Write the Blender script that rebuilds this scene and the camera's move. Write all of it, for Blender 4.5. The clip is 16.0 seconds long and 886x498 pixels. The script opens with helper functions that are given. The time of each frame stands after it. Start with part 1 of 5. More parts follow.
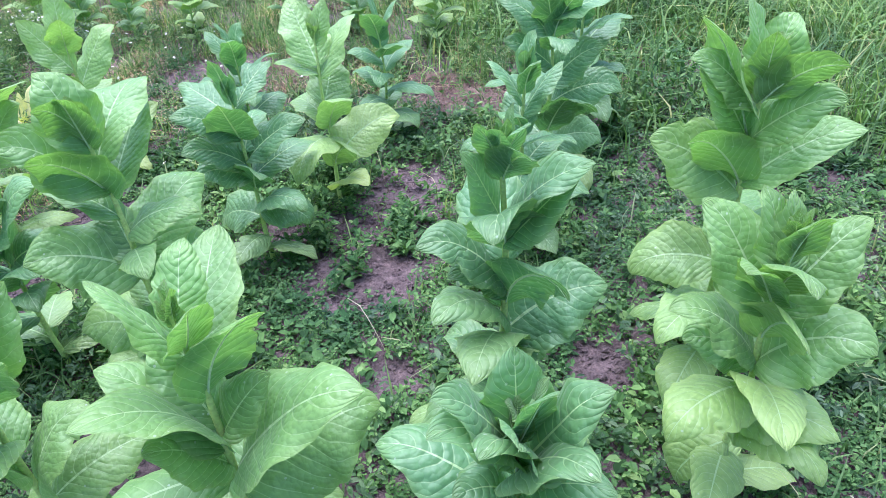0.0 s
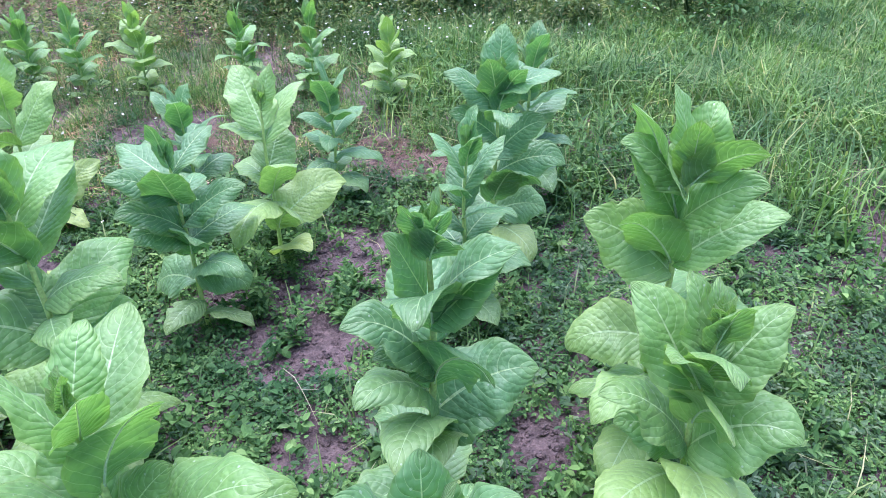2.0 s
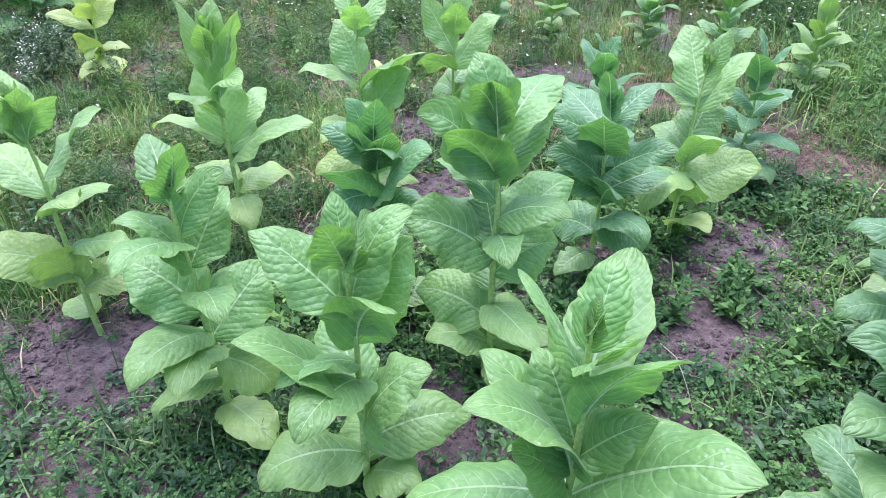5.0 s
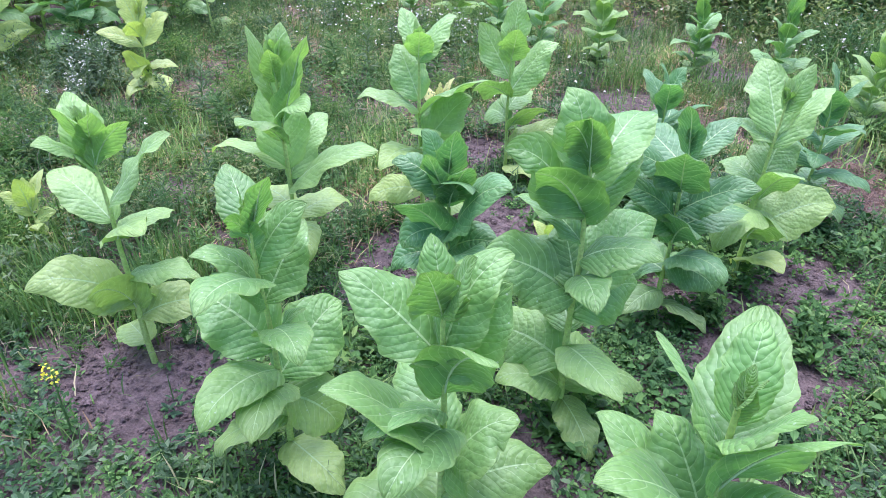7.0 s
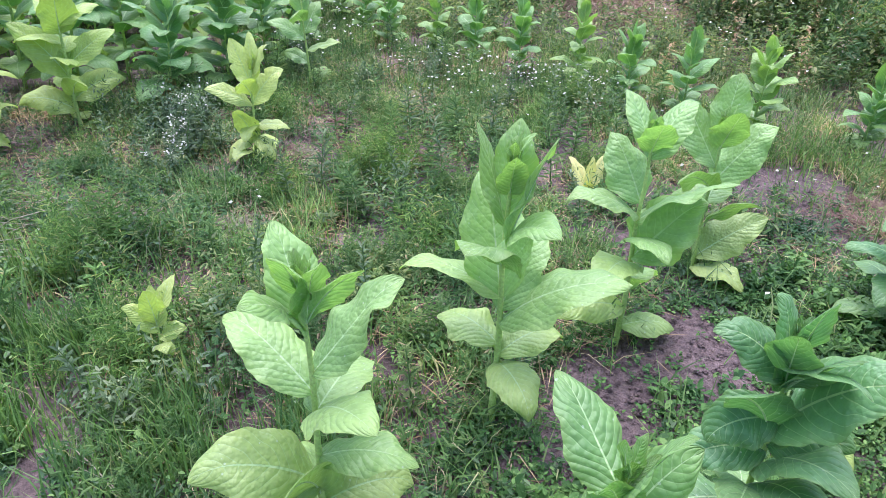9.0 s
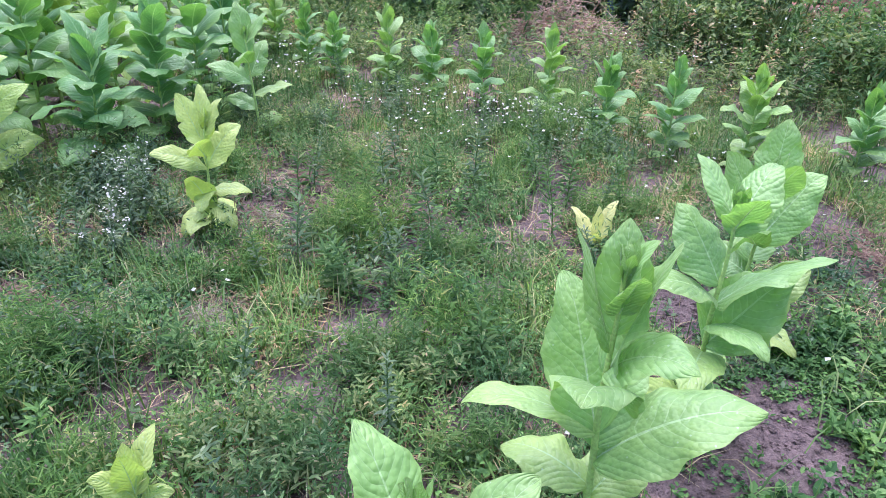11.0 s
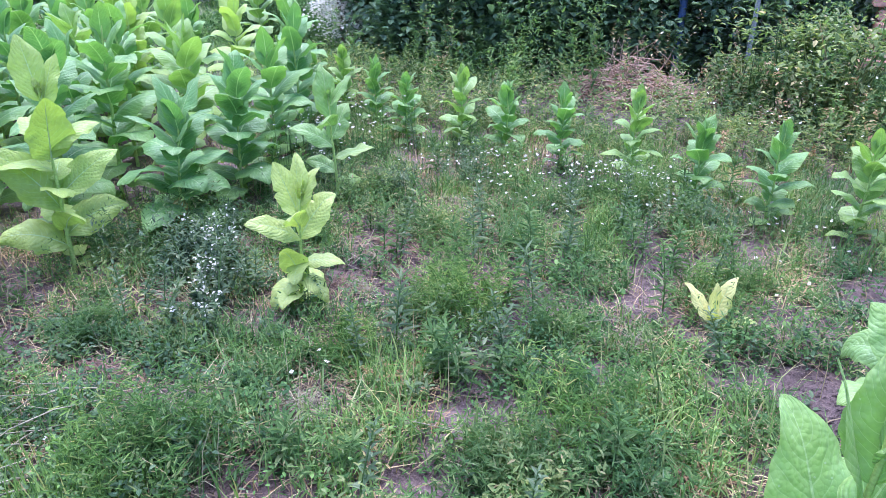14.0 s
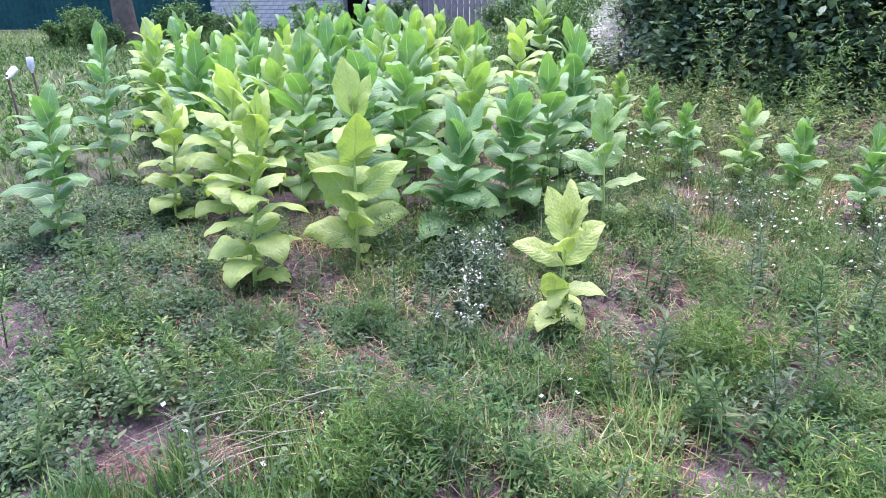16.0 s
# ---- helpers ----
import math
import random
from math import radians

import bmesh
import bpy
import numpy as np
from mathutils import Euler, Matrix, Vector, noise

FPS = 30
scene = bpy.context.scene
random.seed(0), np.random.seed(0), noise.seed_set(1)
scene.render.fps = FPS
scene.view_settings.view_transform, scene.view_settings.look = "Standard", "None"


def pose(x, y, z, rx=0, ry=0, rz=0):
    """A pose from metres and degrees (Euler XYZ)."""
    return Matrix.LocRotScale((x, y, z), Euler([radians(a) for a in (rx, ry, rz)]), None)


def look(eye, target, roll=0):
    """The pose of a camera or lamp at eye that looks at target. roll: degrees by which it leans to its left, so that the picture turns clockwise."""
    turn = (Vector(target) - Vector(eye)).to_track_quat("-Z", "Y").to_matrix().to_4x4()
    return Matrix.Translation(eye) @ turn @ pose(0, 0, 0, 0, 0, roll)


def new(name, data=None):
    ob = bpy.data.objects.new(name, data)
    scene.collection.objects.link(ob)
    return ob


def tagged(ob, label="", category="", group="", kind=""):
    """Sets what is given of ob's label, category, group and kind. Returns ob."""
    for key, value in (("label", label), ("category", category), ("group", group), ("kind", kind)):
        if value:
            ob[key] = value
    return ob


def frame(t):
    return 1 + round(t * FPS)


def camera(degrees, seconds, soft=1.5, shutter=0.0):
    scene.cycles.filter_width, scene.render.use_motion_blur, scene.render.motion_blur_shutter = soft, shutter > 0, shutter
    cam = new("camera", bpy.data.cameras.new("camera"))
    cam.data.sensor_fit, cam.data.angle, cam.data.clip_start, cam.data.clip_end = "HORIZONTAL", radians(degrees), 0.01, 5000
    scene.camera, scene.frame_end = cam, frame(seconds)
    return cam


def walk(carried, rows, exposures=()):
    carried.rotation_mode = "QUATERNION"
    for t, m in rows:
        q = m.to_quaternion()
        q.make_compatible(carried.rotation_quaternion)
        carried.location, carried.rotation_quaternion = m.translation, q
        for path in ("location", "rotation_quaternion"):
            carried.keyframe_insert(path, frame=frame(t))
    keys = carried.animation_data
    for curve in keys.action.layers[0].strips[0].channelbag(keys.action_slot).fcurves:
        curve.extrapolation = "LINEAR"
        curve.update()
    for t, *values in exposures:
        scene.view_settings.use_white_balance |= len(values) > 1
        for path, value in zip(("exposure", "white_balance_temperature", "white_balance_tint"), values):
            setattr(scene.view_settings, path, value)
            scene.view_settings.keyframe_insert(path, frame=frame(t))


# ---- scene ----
cam = camera(66.7, 16.0, soft=0.55)
METRES, EYE, TILT, LEAN, TURN = 2.75, 1.6, -37.0, 3.0, 0.0
ROWS = [
    (0.0, 0.0, 0.0, 0.0, 0.0, 0.0, -0.0),
    (0.5, 0.0048, -0.0011, 0.0008, -2.45, 1.11, 0.6),
    (1.0, 0.0121, -0.0017, 0.0036, -4.66, 2.22, 1.05),
    (1.5, 0.0146, 0.0029, 0.0089, -4.7, 3.2, 0.47),
    (2.0, 0.0238, 0.0098, 0.0171, -3.42, 4.85, -0.91),
    (2.5, 0.0249, 0.0109, 0.0201, -0.23, 5.91, -2.78),
    (3.0, 0.0077, 0.0097, 0.016, 6.46, 4.55, -6.98),
    (3.5, -0.0204, 0.0084, 0.0122, 11.95, 2.46, -11.46),
    (4.0, -0.0544, 0.0058, 0.0045, 13.33, 1.44, -13.7),
    (4.5, -0.092, 0.006, -0.0069, 19.1, -1.63, -16.54),
    (7.0, -0.1873, 0.0096, -0.0087, 21.71, -0.94, -19.16),
    (7.5, -0.2383, 0.0358, 0.0049, 22.21, 2.1, -19.5),
    (8.0, -0.3164, 0.0624, 0.0178, 21.64, 0.93, -20.08),
    (8.5, -0.3921, 0.0836, 0.0156, 25.27, -1.43, -22.68),
    (9.0, -0.5083, 0.0943, 0.0244, 23.48, 0.97, -21.17),
    (11.5, -0.7185, 0.1958, 0.09, 13.21, 6.35, -15.07),
    (12.0, -0.7476, 0.2068, 0.1005, 8.03, 9.34, -11.55),
    (12.5, -0.7685, 0.2086, 0.1018, 4.33, 10.37, -8.1),
    (13.0, -0.7964, 0.2067, 0.1005, 3.29, 10.8, -8.42),
    (13.5, -0.8224, 0.2024, 0.096, 12.02, 9.47, -13.8),
    (14.0, -0.8351, 0.1972, 0.0921, 19.71, 7.55, -17.83),
    (14.5, -0.8433, 0.1978, 0.0926, 24.99, 6.69, -20.62),
    (15.0, -0.8528, 0.1958, 0.0936, 31.35, 5.22, -23.31),
    (15.5, -0.8603, 0.1884, 0.0883, 37.04, 3.36, -25.69),
    (16.0, -0.8648, 0.1858, 0.0868, 41.24, 1.18, -26.91),
]
walk(cam, [(t, pose(0, 0, EYE, TILT, LEAN, TURN) @ pose(METRES * x, METRES * y, METRES * z, 90 + pitch, roll, yaw)) for t, x, y, z, yaw, pitch, roll in ROWS],
     exposures=[(0.0, 1.78, 5400, 20), (2.0, 1.76, 5400, 23), (3.5, 1.74, 5400, 21), (4.5, 1.68, 5500, 20), (7.5, 1.67, 5500, 21), (9.0, 1.65, 5720, 18), (11.5, 1.68, 5500, 21), (13.0, 1.75, 5350, 22), (14.5, 1.84, 5250, 23), (15.2, 1.86, 5450, 28), (16.0, 1.88, 5700, 32)])

# ---------------- light ----------------
SUN_EL, SUN_AZ = 76.0, 325.0
world = bpy.data.worlds.new("sky")
world.use_nodes = True
scene.world = world
wn = world.node_tree.nodes
sky = wn.new("ShaderNodeTexSky")
sky.sky_type, sky.sun_disc = "NISHITA", False
sky.sun_elevation, sky.sun_rotation = radians(SUN_EL), radians(SUN_AZ)
sky.air_density, sky.dust_density = 1.0, 2.5
world.node_tree.links.new(sky.outputs[0], wn["Background"].inputs[0])
wn["Background"].inputs[1].default_value = 0.11
sun = new("sun", bpy.data.lights.new("sun", "SUN"))
sun.data.energy, sun.data.angle, sun.data.color = 2.3, radians(70), (1.0, 0.98, 0.95)
se, sa = radians(SUN_EL), radians(SUN_AZ)
sun.matrix_world = look((math.sin(sa) * math.cos(se) * 30, math.cos(sa) * math.cos(se) * 30, math.sin(se) * 30), (0, 0, 0))


# ---------------- materials ----------------
def material(name, build):
    m = bpy.data.materials.new(name)
    m.use_nodes = True
    nt = m.node_tree
    build(nt, nt.nodes["Principled BSDF"], nt.nodes["Material Output"])
    return m


def node(nt, kind, inputs=None, **props):
    n = nt.nodes.new(kind)
    for k, v in props.items():
        setattr(n, k, v)
    for k, v in (inputs or {}).items():
        if isinstance(v, bpy.types.NodeSocket):
            nt.links.new(v, n.inputs[k])
        else:
            n.inputs[k].default_value = v
    return n


def maths(nt, op, a, b=0.0, c=0.0):
    n = nt.nodes.new("ShaderNodeMath")
    n.operation = op
    for i, v in enumerate((a, b, c)):
        if isinstance(v, bpy.types.NodeSocket):
            nt.links.new(v, n.inputs[i])
        else:
            n.inputs[i].default_value = v
    return n.outputs[0]


def ramp(nt, fac, stops):
    n = nt.nodes.new("ShaderNodeValToRGB")
    el = n.color_ramp.elements
    while len(el) < len(stops):
        el.new(0.5)
    for e, (p, c) in zip(el, stops):
        e.position, e.color = p, (*c, 1)
    nt.links.new(fac, n.inputs[0])
    return n.outputs[0]


def mixc(nt, fac, a, b, blend="MIX"):
    n = nt.nodes.new("ShaderNodeMix")
    n.data_type, n.blend_type = "RGBA", blend
    for i, v in ((0, fac), (6, a), (7, b)):
        if isinstance(v, bpy.types.NodeSocket):
            nt.links.new(v, n.inputs[i])
        elif i == 0:
            n.inputs[i].default_value = v
        else:
            n.inputs[i].default_value = (*v, 1)
    return n.outputs[2]


def noise_tex(nt, scale, detail=4.0, rough=0.55, coord="Object"):
    tc = nt.nodes.new("ShaderNodeTexCoord")
    n = node(nt, "ShaderNodeTexNoise", {"Vector": tc.outputs[coord], "Scale": scale, "Detail": detail, "Roughness": rough})
    return n.outputs[0]


def bump(nt, bsdf, height, strength, distance):
    b = node(nt, "ShaderNodeBump", {"Height": height, "Strength": strength, "Distance": distance})
    nt.links.new(b.outputs[0], bsdf.inputs["Normal"])
    return b.outputs[0]


def leafy(nt, bsdf, out, colour, glow, share, rough, normal=None, spec=0.3):
    """A leaf surface that lets part of the light through."""
    nt.links.new(colour, bsdf.inputs["Base Color"])
    bsdf.inputs["Roughness"].default_value = rough
    bsdf.inputs["Specular IOR Level"].default_value = spec
    tr = node(nt, "ShaderNodeBsdfTranslucent", {"Color": glow})
    if normal:
        nt.links.new(normal, tr.inputs["Normal"])
    mx = node(nt, "ShaderNodeMixShader", {0: share, 1: bsdf.outputs[0], 2: tr.outputs[0]})
    nt.links.new(mx.outputs[0], out.inputs[0])


def build_tobacco_leaf(nt, bsdf, out):
    uv = nt.nodes.new("ShaderNodeUVMap")
    sep = node(nt, "ShaderNodeSeparateXYZ", {0: uv.outputs[0]})
    u = sep.outputs[0]
    v = maths(nt, "ABSOLUTE", maths(nt, "SUBTRACT", maths(nt, "MULTIPLY", sep.outputs[1], 2.0), 1.0))
    info = nt.nodes.new("ShaderNodeObjectInfo")
    wob = noise_tex(nt, 9.0, 2.0)
    # midrib, then side veins that sweep towards the tip
    rib = maths(nt, "LESS_THAN", v, maths(nt, "MULTIPLY_ADD", u, -0.03, 0.042))
    s = maths(nt, "MULTIPLY_ADD", v, -0.14, maths(nt, "MULTIPLY_ADD", maths(nt, "MULTIPLY", v, v), -0.14, u))
    s = maths(nt, "MULTIPLY_ADD", maths(nt, "SUBTRACT", wob, 0.5), 0.012, s)
    dome = maths(nt, "ABSOLUTE", maths(nt, "SINE", maths(nt, "MULTIPLY", s, 11.0 * math.pi)))
    vein = maths(nt, "LESS_THAN", dome, maths(nt, "MULTIPLY_ADD", v, -0.1, 0.17))
    veins = maths(nt, "MAXIMUM", rib, maths(nt, "MULTIPLY", vein, 0.42))
    big = noise_tex(nt, 5.0, 3.0)
    fine = noise_tex(nt, 60.0, 3.0)
    base = mixc(nt, 1.0, info.outputs["Color"], ramp(nt, big, [(0.3, (0.78, 0.84, 0.8)), (0.7, (1.15, 1.1, 1.0))]), "MULTIPLY")
    base = mixc(nt, 1.0, base, ramp(nt, fine, [(0.3, (0.88, 0.9, 0.88)), (0.7, (1.08, 1.06, 1.05))]), "MULTIPLY")
    edge = maths(nt, "MULTIPLY", maths(nt, "POWER", maths(nt, "MAXIMUM", v, u), 6.0), 0.22)
    base = mixc(nt, edge, base, (0.36, 0.42, 0.09))
    col = mixc(nt, maths(nt, "MULTIPLY", veins, 0.85), base, (0.45, 0.59, 0.31))
    glow = mixc(nt, 1.0, col, (1.1, 1.3, 0.55), "MULTIPLY")
    spots = node(nt, "ShaderNodeTexVoronoi", {"Scale": 34.0})
    tc = nt.nodes.new("ShaderNodeTexCoord")
    nt.links.new(tc.outputs["Object"], spots.inputs["Vector"])
    spot = maths(nt, "MULTIPLY", maths(nt, "LESS_THAN", spots.outputs["Distance"], 0.085), 0.5)
    col = mixc(nt, spot, col, (0.62, 0.68, 0.55))
    cells = node(nt, "ShaderNodeTexVoronoi", {"Scale": 85.0})
    nt.links.new(tc.outputs["Object"], cells.inputs["Vector"])
    h = maths(nt, "MULTIPLY_ADD", dome, 0.5, maths(nt, "MULTIPLY", fine, 0.5))
    h = maths(nt, "MULTIPLY_ADD", cells.outputs["Distance"], -0.9, h)
    h = maths(nt, "MULTIPLY_ADD", noise_tex(nt, 26.0, 2.0), 1.05, h)
    h = maths(nt, "SUBTRACT", h, maths(nt, "MULTIPLY", rib, 1.2))
    nb = bump(nt, bsdf, h, 1.0, 0.0022)
    bsdf.inputs["Sheen Weight"].default_value = 0.1
    bsdf.inputs["Sheen Roughness"].default_value = 0.45
    leafy(nt, bsdf, out, col, glow, 0.36, 0.46, nb, 0.6)


def weed_build(stops, share=0.35, rough=0.5):
    def build(nt, bsdf, out):
        geo = nt.nodes.new("ShaderNodeNewGeometry")
        col = ramp(nt, geo.outputs["Random Per Island"], stops)
        big = noise_tex(nt, 2.6, 4.0)
        col = mixc(nt, 1.0, col, ramp(nt, big, [(0.32, (0.55, 0.65, 0.7)), (0.68, (1.4, 1.28, 1.05))]), "MULTIPLY")
        glow = mixc(nt, 1.0, col, (1.2, 1.35, 0.7), "MULTIPLY")
        leafy(nt, bsdf, out, col, glow, share, rough, None, 0.18)
    return build


def petal_build(stops):
    def build(nt, bsdf, out):
        geo = nt.nodes.new("ShaderNodeNewGeometry")
        col = ramp(nt, geo.outputs["Random Per Island"], stops)
        leafy(nt, bsdf, out, col, col, 0.45, 0.6)
    return build


def plain_build(c1, c2, scale, rough=0.8, metal=0.0, bstr=0.4, bdist=0.004, spec=0.4):
    def build(nt, bsdf, out):
        a, b = noise_tex(nt, scale), noise_tex(nt, scale * 9, 5.0)
        col = ramp(nt, a, [(0.3, c1), (0.7, c2)])
        col = mixc(nt, 1.0, col, ramp(nt, b, [(0.3, (0.75, 0.75, 0.75)), (0.7, (1.2, 1.2, 1.2))]), "MULTIPLY")
        nt.links.new(col, bsdf.inputs["Base Color"])
        bsdf.inputs["Roughness"].default_value, bsdf.inputs["Metallic"].default_value = rough, metal
        bsdf.inputs["Specular IOR Level"].default_value = spec
        bump(nt, bsdf, b, bstr, bdist)
    return build


def build_soil(nt, bsdf, out):
    a, b, c = noise_tex(nt, 1.4, 5.0), noise_tex(nt, 30.0, 6.0, 0.65), noise_tex(nt, 160.0, 3.0)
    col = ramp(nt, a, [(0.3, (0.11, 0.073, 0.073)), (0.55, (0.195, 0.134, 0.135)), (0.75, (0.3, 0.21, 0.215))])
    col = mixc(nt, 1.0, col, ramp(nt, b, [(0.32, (0.5, 0.5, 0.5)), (0.68, (1.3, 1.3, 1.3))]), "MULTIPLY")
    col = mixc(nt, 1.0, col, ramp(nt, c, [(0.3, (0.8, 0.8, 0.8)), (0.7, (1.15, 1.15, 1.15))]), "MULTIPLY")
    # beyond the plot the soil is under a thin mat of moss and grass
    tc = nt.nodes.new("ShaderNodeTexCoord")
    ctr = node(nt, "ShaderNodeVectorMath", {0: tc.outputs["Object"], 1: (-2.5, 3.0, 0.0)}, operation="SUBTRACT")
    dist = node(nt, "ShaderNodeVectorMath", {0: ctr.outputs[0]}, operation="LENGTH")
    mat_f = maths(nt, "MULTIPLY_ADD", maths(nt, "MULTIPLY_ADD", b, 3.0, dist.outputs["Value"]), 0.4, -2.6)
    xyz = node(nt, "ShaderNodeSeparateXYZ", {0: tc.outputs["Object"]})
    edge = maths(nt, "MULTIPLY_ADD", a, 1.6, maths(nt, "MULTIPLY_ADD", xyz.outputs["Y"], -0.7, -1.1))
    mat_f = maths(nt, "MINIMUM", maths(nt, "MAXIMUM", maths(nt, "MAXIMUM", mat_f, edge), 0.0), 0.85)
    col = mixc(nt, mat_f, col, ramp(nt, b, [(0.3, (0.04, 0.07, 0.025)), (0.5, (0.09, 0.14, 0.05)), (0.7, (0.2, 0.22, 0.1))]))
    nt.links.new(col, bsdf.inputs["Base Color"])
    bsdf.inputs["Roughness"].default_value = 0.95
    clod = noise_tex(nt, 13.0, 4.0, 0.6)
    bump(nt, bsdf, maths(nt, "MULTIPLY_ADD", clod, 1.6, maths(nt, "MULTIPLY_ADD", c, 0.3, b)), 1.0, 0.042)


M_LEAF = material("tobacco_leaf", build_tobacco_leaf)
M_STALK = material("tobacco_stalk", plain_build((0.36, 0.5, 0.13), (0.48, 0.6, 0.2), 14.0, 0.75, spec=0.12))
M_RIB = material("leaf_rib", plain_build((0.42, 0.56, 0.28), (0.52, 0.64, 0.36), 20.0, 0.5))
M_SOIL = material("soil", build_soil)
M_WEED = material("weed_leaf", weed_build([(0.0, (0.0404, 0.0946, 0.0343)), (0.4, (0.076, 0.161, 0.054)), (0.8, (0.126, 0.237, 0.0792)), (1.0, (0.212, 0.323, 0.127))], 0.24, 0.55))
M_GRASS = material("grass_blade", weed_build([(0.0, (0.0647, 0.118, 0.0446)), (0.5, (0.143, 0.236, 0.0848)), (0.86, (0.25, 0.321, 0.143)), (1.0, (0.499, 0.452, 0.304))], 0.26, 0.5))
M_LUSH = material("lush_grass", weed_build([(0.0, (0.0613, 0.124, 0.0396)), (0.5, (0.132, 0.242, 0.0791)), (0.9, (0.227, 0.344, 0.123)), (1.0, (0.415, 0.397, 0.206))], 0.28, 0.45))
M_BLUE = material("blue_weed_leaf", weed_build([(0.0, (0.0484, 0.0946, 0.0523)), (0.6, (0.0968, 0.165, 0.0884)), (1.0, (0.194, 0.263, 0.169))]))
M_HERB = material("strip_herb", weed_build([(0.0, (0.0633, 0.127, 0.0521)), (0.4, (0.119, 0.208, 0.0799)), (0.92, (0.19, 0.279, 0.124)), (1.0, (0.303, 0.353, 0.2))], 0.34, 0.65))
M_GREYLEAF = material("grey_herb", weed_build([(0.0, (0.08, 0.128, 0.076)), (0.6, (0.152, 0.216, 0.133)), (1.0, (0.272, 0.32, 0.228))], 0.3, 0.65))
M_STRAW = material("dry_straw", weed_build([(0.0, (0.21, 0.13, 0.085)), (0.5, (0.35, 0.25, 0.165)), (1.0, (0.52, 0.43, 0.3))], 0.1, 0.8))
M_PETAL = material("white_petal", petal_build([(0.0, (0.6, 0.57, 0.5)), (1.0, (0.84, 0.81, 0.74))]))
M_BRAMBLE = material("bramble_leaf", weed_build([(0.0, (0.112, 0.172, 0.127)), (0.5, (0.19, 0.287, 0.196)), (0.9, (0.269, 0.38, 0.253)), (1.0, (0.381, 0.46, 0.345))], 0.3, 0.42))
M_SHRUB = material("shrub_leaf", weed_build([(0.0, (0.08, 0.14, 0.06)), (0.45, (0.175, 0.24, 0.1)), (0.92, (0.28, 0.32, 0.16)), (1.0, (0.45, 0.35, 0.23))]))
M_TWIG = material("twig", plain_build((0.1, 0.06, 0.05), (0.2, 0.13, 0.11), 9.0, 0.9))
M_BRICK = material("white_brick", plain_build((0.62, 0.62, 0.63), (0.76, 0.76, 0.76), 2.2, 0.85))
M_MORTAR = material("mortar", plain_build((0.3, 0.29, 0.3), (0.38, 0.37, 0.38), 3.0, 0.95))
M_TEAL = material("teal_sheet", plain_build((0.012, 0.06, 0.065), (0.02, 0.085, 0.09), 1.2, 0.75, spec=0.08))
M_GREYWOOD = material("grey_wood", plain_build((0.2, 0.18, 0.19), (0.32, 0.29, 0.3), 4.0, 0.85))
M_LOG = material("reddish_board", plain_build((0.52, 0.2, 0.14), (0.7, 0.38, 0.29), 3.0, 0.8))
M_BLUEPAINT = material("blue_paint", plain_build((0.05, 0.09, 0.25), (0.08, 0.13, 0.32), 6.0, 0.5))
M_WHITEPOST = material("pale_concrete", plain_build((0.3, 0.31, 0.32), (0.4, 0.41, 0.42), 6.0, 0.85))
M_WIRE = material("dull_wire", plain_build((0.22, 0.24, 0.27), (0.3, 0.32, 0.35), 20.0, 0.5, 0.7))
M_BARK = material("bark", plain_build((0.09, 0.075, 0.065), (0.17, 0.15, 0.13), 7.0, 0.95, 0.0, 0.9, 0.02))
# near-black colour that paints in the shade inside the shed doorway
M_DOOR_SHADE = material("doorway_shade", plain_build((0.02, 0.02, 0.025), (0.035, 0.035, 0.04), 3.0, 0.8))
M_NET = material("teal_net", plain_build((0.2, 0.36, 0.36), (0.3, 0.48, 0.48), 3.0, 0.6))


# ---------------- mesh helpers ----------------
def mesh_arrays(name, verts, faces, mat, uv=None, smooth=True):
    """verts (n, 3); faces (m, k) with k corners each."""
    me = bpy.data.meshes.new(name)
    verts, faces = np.asarray(verts, dtype=np.float32), np.asarray(faces, dtype=np.int32)
    m, k = faces.shape
    me.vertices.add(len(verts))
    me.vertices.foreach_set("co", verts.ravel())
    me.loops.add(m * k)
    me.loops.foreach_set("vertex_index", faces.ravel())
    me.polygons.add(m)
    me.polygons.foreach_set("loop_start", np.arange(m, dtype=np.int32) * k)
    me.polygons.foreach_set("use_smooth", np.full(m, smooth))
    if uv is not None:
        layer = me.uv_layers.new(name="UVMap")
        layer.data.foreach_set("uv", np.asarray(uv, dtype=np.float32)[faces.ravel()].ravel())
    me.update(calc_edges=True)
    me.materials.append(mat)
    return me


def part(name, me, parent, label=""):
    ob = new(name, me)
    ob.parent = parent
    return tagged(ob, label)


def tube(points, radii, sides=8):
    """Vertices and faces of a round tube along points."""
    pts = [Vector(p) for p in points]
    vs, fs = [], []
    ref = Vector((0.31, 0.95, 0.05))
    for i, p in enumerate(pts):
        d = (pts[min(i + 1, len(pts) - 1)] - pts[max(i - 1, 0)]).normalized()
        a = d.cross(ref).normalized() if abs(d.dot(ref)) < 0.97 else d.cross(Vector((1, 0, 0))).normalized()
        b = d.cross(a)
        for j in range(sides):
            t = 2 * math.pi * j / sides
            vs.append(p + (a * math.cos(t) + b * math.sin(t)) * radii[i])
    for i in range(len(pts) - 1):
        for j in range(sides):
            k = (j + 1) % sides
            fs.append((i * sides + j, i * sides + k, (i + 1) * sides + k, (i + 1) * sides + j))
    return [tuple(v) for v in vs], fs


def tubes_mesh(name, lines, mat, sides=6):
    vs, fs = [], []
    for pts, radii in lines:
        v, f = tube(pts, radii, sides)
        o = len(vs)
        vs += v
        fs += [tuple(i + o for i in q) for q in f]
    return mesh_arrays(name, vs, fs, mat)


